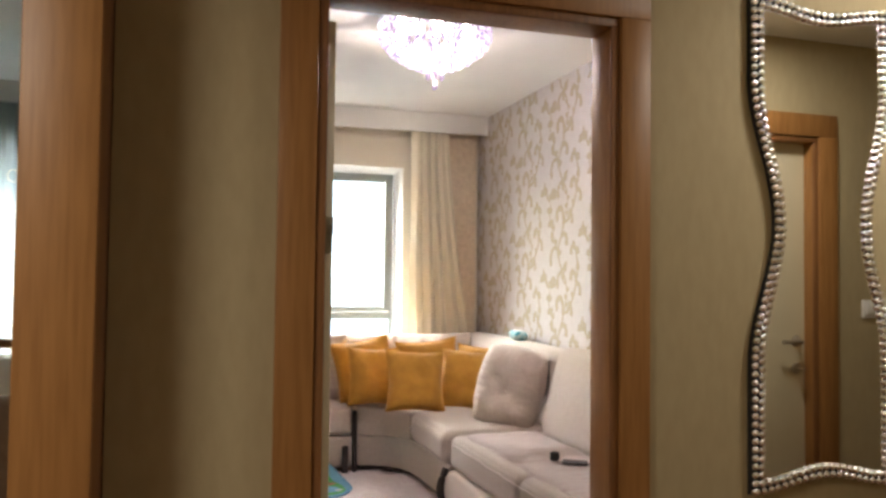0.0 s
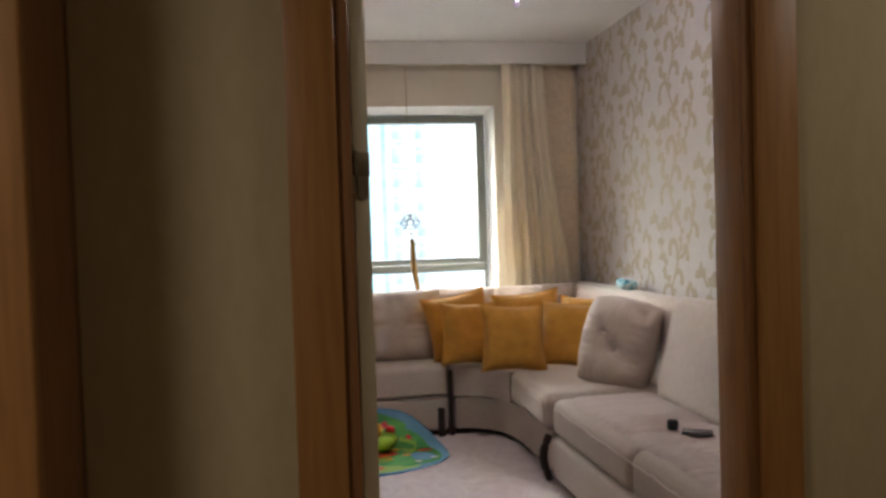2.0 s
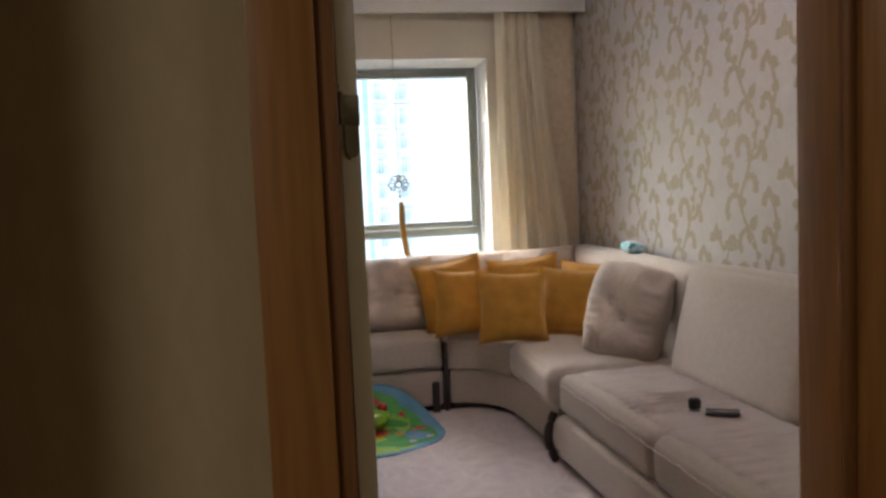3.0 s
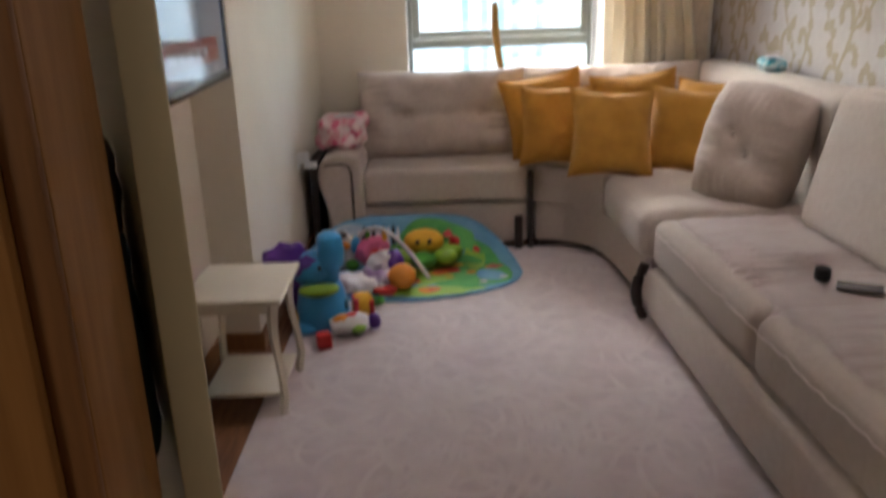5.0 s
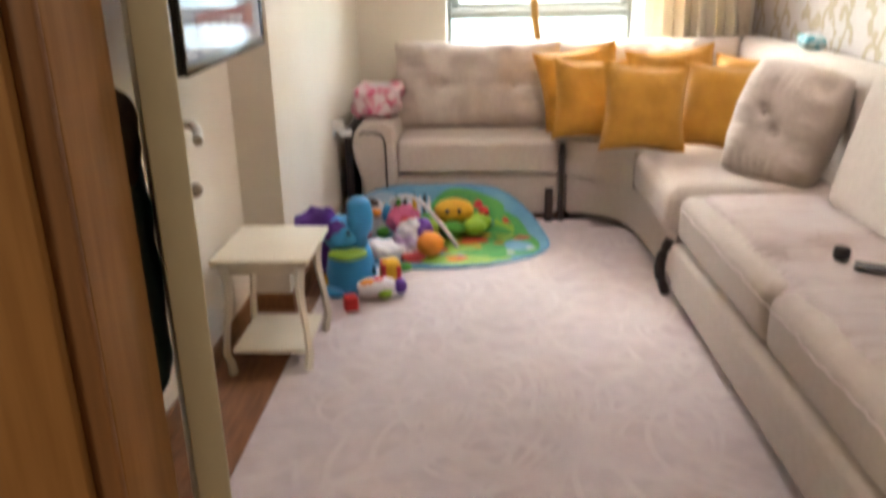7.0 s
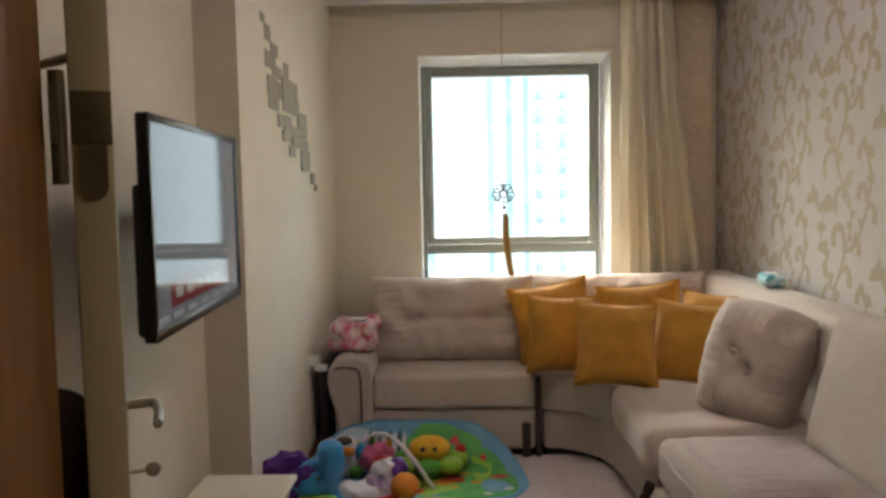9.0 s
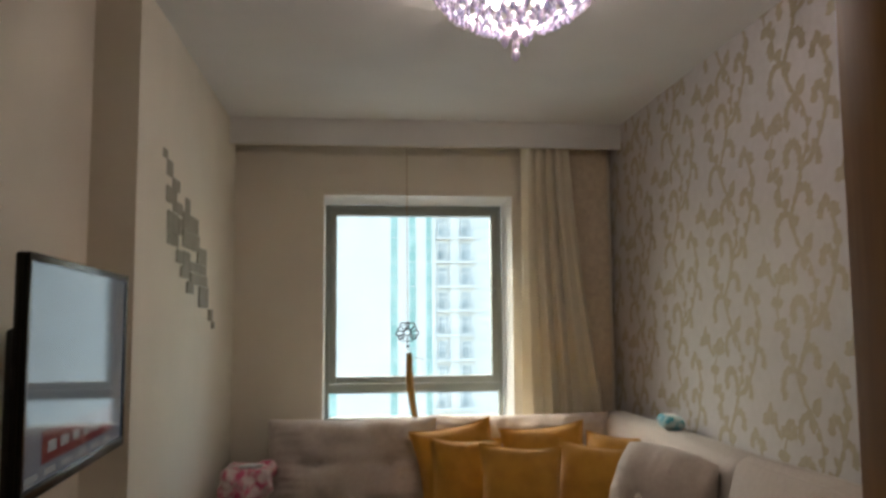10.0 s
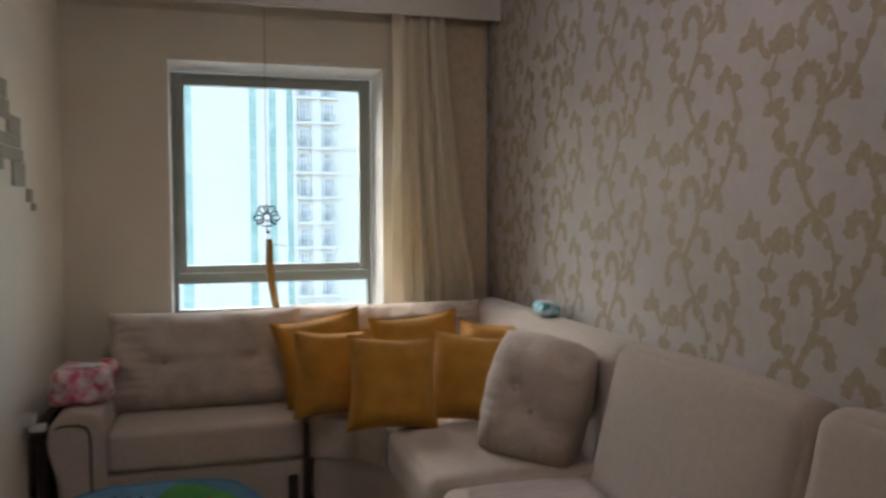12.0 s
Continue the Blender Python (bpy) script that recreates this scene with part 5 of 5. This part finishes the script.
for k in range(7):
    a = k / 7 * math.tau + 0.2
    part("leaf", blob(0.060, (0.135 * math.cos(a), 0.105 * math.sin(a), 0.052), (1.1, 1.0, 0.75)), T_GREEN if k % 2 else T_LIME, fl, "green plush leaf")
for s in (-1, 1):
    part("eye", blob(0.012, (s * 0.030, -0.078, 0.138), sub=2), M_RUBBER, fl, "black eye")
part("ladybird", blob(0.03, (0.155, 0.04, 0.10), sub=2), T_RED, fl, "red plush bug")
pk = thing("toy_plush", "pink plush ball toy", "toy", (-0.545, 3.50, 0.03))
part("body", blob(0.082, (0, 0, 0.10), (1.05, 0.9, 0.9), None, 0.25), T_PINK, pk)
part("belly", blob(0.06, (0.03, -0.055, 0.075), (1, 0.6, 0.9)), T_RED, pk, "dark pink belly")
wt = thing("toy_doll", "white and purple soft toy", "toy", (-0.485, 3.32, 0.03), 30)
part("head", blob(0.072, (0, 0, 0.085), (1.0, 0.9, 0.9), None, 0.35), T_WHITE, wt)
part("hat", blob(0.062, (0.05, -0.02, 0.085), (0.9, 1.0, 1.1), None, 0.15), T_PURPLE, wt, "purple cloth hood")
w2 = thing("toy_cloth", "crumpled white and red cloth book", "toy", (-0.59, 3.20, 0.03), 15)
part("page", soft((-0.09, -0.07, 0), (0.09, 0.07, 0.07), 0.03, 6, 0.0, 0.022, 14), T_WHITE, w2)
part("page", soft((0.05, -0.10, 0.0), (0.17, 0.00, 0.03), 0.012, 5, 0.0, 0.010, 18), T_RED, w2, "red cloth page")
cow = thing("toy_cow", "white and pink plush cow toy", "toy", (-0.70, 3.52, 0.026))
part("body", blob(0.068, (0, 0, 0.070), (1.05, 0.9, 1.0), None, 0.25), T_WHITE, cow)
part("head", blob(0.056, (0.0, -0.02, 0.155), (1.05, 0.9, 0.9), None, 0.15), T_WHITE, cow)
part("spot", blob(0.034, (0.0, -0.045, 0.190), (1.2, 0.7, 0.7)), M_BROWNC, cow, "brown patch")
part("snout", blob(0.030, (0.020, -0.070, 0.145), (1.2, 0.7, 0.8)), T_ORANGE, cow, "orange snout")
part("ear", blob(0.042, (-0.075, -0.02, 0.150), (0.8, 0.7, 1.2)), T_PINK, cow, "pink ear")
part("arm", blob(0.036, (0.078, -0.02, 0.130), (0.8, 0.8, 1.3)), T_BLUE, cow, "blue arm")
part("arm", blob(0.040, (-0.07, -0.04, 0.085), (1.0, 0.8, 1.1)), T_PINK, cow, "pink arm")
part("foot", blob(0.032, (0.055, -0.055, 0.040), (1.1, 0.9, 0.9)), T_GREEN, cow, "green foot")
part("foot", blob(0.032, (-0.035, -0.06, 0.035), (1.1, 0.9, 0.9)), T_RED, cow, "red foot")
ach = thing("toy_arch", "white bowed play mat arch", "toy", (-0.43, 3.45, 0.026))
def arch_at(k):
    u = k / 20
    return (-0.26 + 0.43 * u, 0.10 - 0.22 * u, 0.004 + 0.225 * math.sin(math.pi * u ** 0.8))
part("arch", tube([arch_at(k) for k in range(21)], 0.011, 10), T_WHITE, ach)
for k, m in ((6, T_GREEN), (10, T_YEL)):
    x, y, z = arch_at(k)
    part("pendant_toy", tube([(x, y, z), (x, y, z - 0.05)], 0.012, 8), m, ach)
cb_ = thing("toy_crumpled_cloth", "crumpled lilac and white muslin cloth", "toy cloth", (-0.50, 3.26, 0.028), -20)
part("cloth", soft((-0.08, -0.06, 0), (0.08, 0.06, 0.085), 0.035, 8, 0.0, 0.026, 16, (), 3.0), T_LILAC, cb_)
part("cloth_fold", soft((-0.05, -0.09, 0.0), (0.06, -0.03, 0.05), 0.022, 6, 0.0, 0.016, 20, (), 6.0), T_WHITE, cb_, "white fold")
gr = thing("toy_ring", "green plastic teething ring", "toy", (-0.50, 3.05, 0.02))
part("ring", tube([(0.03 * math.cos(a * math.tau / 16), 0.03 * math.sin(a * math.tau / 16), 0.012) for a in range(16)], 0.010, 8, None, True), T_GREEN, gr)

# ---- rug ----
rug = thing("rug", "pale pink rug with carved cream scroll pattern", "rug", (-0.06, 2.6, 0))
RX0, RX1, RY0, RY1 = -0.835, 0.70, 1.295, 3.84
sp("rug_body", soft((RX0, RY0, 0.001), (RX1, RY1, 0.015), 0.006, 6), M_RUG, rug)
edge = bmesh.new()
box((RX0 - 0.006, RY0 - 0.006, 0.001), (RX1 + 0.006, RY0 + 0.004, 0.010), bm=edge)
sp("binding", edge, M_WOODD, rug, "brown bound edge")
random.seed(21)
scr = bmesh.new()
zz = [0]
def rug_scroll(x, y, ang, size, turn):
    """One carved scroll: three nested raised lines and two leaf strokes."""
    for w in range(4):
        zz[0] += 1
        k = size * (1 - 0.17 * w)
        ribbon(scr, spiral(x, y, ang + 0.12 * w, k, turn, 26, 5.6), lambda u: 0.017 * (0.35 + 0.9 * math.sin(math.pi * min(1, u * 0.85 + 0.12))), 0.0158 + 0.000025 * zz[0], lambda a, b, z: (a, b, z))
    for w in (0.9, -1.3):
        zz[0] += 1
        ribbon(scr, spiral(x, y, ang + w, size * 0.55, -turn, 12, 2.2), lambda u: 0.026 * (0.2 + math.sin(math.pi * min(1, u + 0.05))), 0.0158 + 0.000025 * zz[0], lambda a, b, z: (a, b, z))
for j in range(6):
    for i in range(4):
        x = RX0 + 0.21 + i * 0.37 + (0.10 if j % 2 else -0.02) + random.uniform(-0.03, 0.03)
        y = RY0 + 0.24 + j * 0.42 + random.uniform(-0.04, 0.04)
        rug_scroll(x, y, (0.6 if (i + j) % 2 else 3.7) + random.uniform(-0.5, 0.5), random.uniform(0.25, 0.31), 1 if i % 2 else -1)
for x0, y0, a0, sg in ((RX1 - 0.10, RY0 + 0.04, 2.6, 1), (RX0 + 0.10, RY0 + 0.03, 0.5, -1), (RX0 + 0.62, RY0 + 0.05, 0.9, -1)):
    for w in range(6):
        zz[0] += 1
        ribbon(scr, spiral(x0 + 0.030 * w * math.cos(a0 + 1.5 * sg), y0 + 0.030 * abs(w * math.sin(a0 + 1.5 * sg)), a0 + 0.10 * w * sg, 0.36 - 0.03 * w, -sg, 14, 1.5), lambda u: 0.018 * (0.2 + math.sin(math.pi * min(1, u + 0.05))), 0.0158 + 0.000025 * zz[0], lambda a, b, z: (a, b, z))
for v in list(scr.verts):
    v.co.x, v.co.y = min(max(v.co.x, RX0 + 0.02), RX1 - 0.02), min(max(v.co.y, RY0 + 0.02), RY1 - 0.02)
tagged(sp("scroll_relief", scr, M_RUG2, rug, "raised cream scrolls"), kind="stuff")

# ---- wallpaper print ----
wp = bmesh.new()
def to_wall(a, b, z):
    return (XR - z, a, b)
def curve(pts, n=5):
    """Points along a smooth line through pts."""
    out = []
    P = [pts[0]] + list(pts) + [pts[-1]]
    for a, b, c, d in zip(P, P[1:], P[2:], P[3:]):
        for k in range(n):
            t = k / n
            out.append(tuple(0.5 * (2 * b[q] + (c[q] - a[q]) * t + (2 * a[q] - 5 * b[q] + 4 * c[q] - d[q]) * t * t + (3 * b[q] - a[q] - 3 * c[q] + d[q]) * t ** 3) for q in (0, 1)))
    return out + [pts[-1]]
lift = [0]
def stroke(Y, Z, pts, w0, w1, teeth=0.30):
    lift[0] = (lift[0] + 1) % 53
    line = curve(pts)
    ribbon(wp, [(Y - u, Z + v) for u, v in line], lambda t: 1.42 * (w0 + (w1 - w0) * t) * (1 + teeth * math.sin(t * len(line) * 2.1)) * (0.55 if t > 0.98 else 1.0), 0.0005 + 0.00004 * lift[0], to_wall)
def leaf_print(Y, Z, u, v, ang, l, w):
    lift[0] = (lift[0] + 1) % 53
    pts = [(Y - u - math.cos(ang) * l * k / 5, Z + v + math.sin(ang) * l * k / 5) for k in range(6)]
    ribbon(wp, pts, lambda t: 1.5 * w * (0.30 + 0.8 * math.sin(math.pi * min(t + 0.10, 1.0))), 0.0005 + 0.00004 * lift[0], to_wall)
def vine(Y, Z):
    """One repeat of the print: a winding stem, fat hooked curls, a leafy side vine."""
    S = lambda p, a, b, c=0.30: stroke(Y, Z, p, a, b, c)
    L = lambda *p: leaf_print(Y, Z, *p)
    S(((0.056, -0.05), (0.042, -0.10), (0.0, -0.175), (-0.025, -0.235), (0.0, -0.32), (0.053, -0.38)), 0.020, 0.016)
    S(((0.053, -0.38), (0.085, -0.42), (0.112, -0.50), (0.098, -0.585), (0.056, -0.655)), 0.010, 0.014)
    S(((0.050, -0.06), (0.052, 0.0), (0.030, 0.042), (-0.005, 0.052), (-0.040, 0.030), (-0.045, -0.008), (-0.025, -0.028)), 0.026, 0.034)
    S(((0.015, -0.15), (0.045, -0.128), (0.082, -0.130), (0.104, -0.160), (0.098, -0.205)), 0.020, 0.036)
    S(((-0.035, -0.225), (-0.085, -0.215), (-0.128, -0.245), (-0.142, -0.300), (-0.120, -0.335)), 0.018, 0.034)
    S(((0.050, -0.375), (0.005, -0.385), (-0.028, -0.420), (-0.032, -0.465), (-0.008, -0.482)), 0.018, 0.032)
    S(((0.056, -0.05), (0.14, -0.02), (0.205, 0.075), (0.240, 0.150), (0.262, 0.250), (0.250, 0.320), (0.225, 0.385)), 0.018, 0.016)
    S(((0.120, -0.025), (0.150, 0.000), (0.176, -0.018), (0.172, -0.062)), 0.016, 0.034)
    S(((0.240, 0.135), (0.232, 0.195), (0.205, 0.230), (0.172, 0.215), (0.166, 0.168)), 0.020, 0.034)
    S(((0.238, 0.150), (0.275, 0.150), (0.298, 0.115), (0.290, 0.075)), 0.018, 0.032)
    S(((0.232, 0.365), (0.205, 0.402), (0.175, 0.380), (0.164, 0.340)), 0.022, 0.032)
    S(((0.228, 0.370), (0.258, 0.378), (0.272, 0.340)), 0.020, 0.032)
    L(0.255, 0.235, 1.2, 0.060, 0.036)
    L(0.215, 0.385, 1.9, 0.050, 0.028)
    L(0.060, -0.375, 0.95, 0.082, 0.038)
    L(0.045, -0.385, -1.45, 0.060, 0.034)
    L(-0.015, -0.22, -1.9, 0.060, 0.034)
    S(((-0.124, 0.145), (-0.165, 0.035), (-0.150, -0.045), (-0.110, -0.095), (-0.095, -0.165), (-0.040, -0.225)), 0.010, 0.014)
    for u, v, a in ((-0.128, 0.125, 0.5), (-0.135, 0.130, 2.5), (-0.124, 0.140, 1.5), (-0.160, 0.050, 3.3), (-0.165, 0.040, 0.2), (-0.150, -0.040, 3.6), (-0.140, -0.050, 0.6), (-0.110, -0.095, 1.0), (-0.105, -0.120, 3.5), (-0.095, -0.165, 2.9), (-0.080, -0.185, 0.5), (-0.020, -0.255, 0.3)):
        L(u, v, a, 0.050, 0.030)
    S(((-0.130, 0.165), (-0.095, 0.185), (-0.075, 0.160), (-0.082, 0.120)), 0.020, 0.028)
    for a, l in ((1.5, 0.085), (2.6, 0.060), (0.7, 0.070)):
        L(-0.255, 0.165, a, l, 0.032)
    S(((-0.255, 0.170), (-0.290, 0.190), (-0.305, 0.150)), 0.018, 0.026)
    S(((-0.250, 0.170), (-0.215, 0.185), (-0.205, 0.145), (-0.165, 0.110)), 0.018, 0.020)
    for u, v, a in ((0.10, -0.46, 2.6), (0.108, -0.50, 0.4), (0.105, -0.55, 2.7), (0.16, 0.01, 2.2), (0.20, 0.07, 2.4), (0.09, -0.60, 0.3)):
        L(u, v, a, 0.038, 0.022)
for i in range(-3, 6):
    for k in range(-4, 4):
        vine(2.0 + i * 0.585, 1.80 + (i % 2) * 0.30 + k * 0.605)
for v in wp.verts:
    v.co.z = min(max(v.co.z, 0.08), CEIL - 0.002)
    v.co.y = min(max(v.co.y, YD + 0.002), YW - 0.002)
wob = link("wallpaper_print", wp, M_MOTIF, None, "gold beige scroll print", False)
wob.parent = bpy.data.objects["wall_east"]
tagged(wob, kind="stuff")

# ---- floor planks ----
floor = bpy.data.objects["floor"]
def plank(lx):
    b = box((-0.0948, -lx / 2, -0.012), (0.0948, lx / 2, 0.0), 0.0008, 1)
    me = bpy.data.meshes.new("plank")
    b.to_mesh(me)
    b.free()
    me.materials.append(M_FLOOR)
    return me
PLK = plank(1.199)
for i in range(-12, 10):
    for j in range(-3, 5):
        x = 0.02 + i * 0.190
        y = j * 1.2 + (i * 0.43) % 1.2
        if y < -3.0 or y > 4.4 or (y > 1.9 and x > 0.9) or (y + 0.6 < -0.79 and x > 0.7) or x < -2.4:
            continue
        p = new("plank", PLK)
        p.parent = floor
        p.location = (x, y, 0.0)
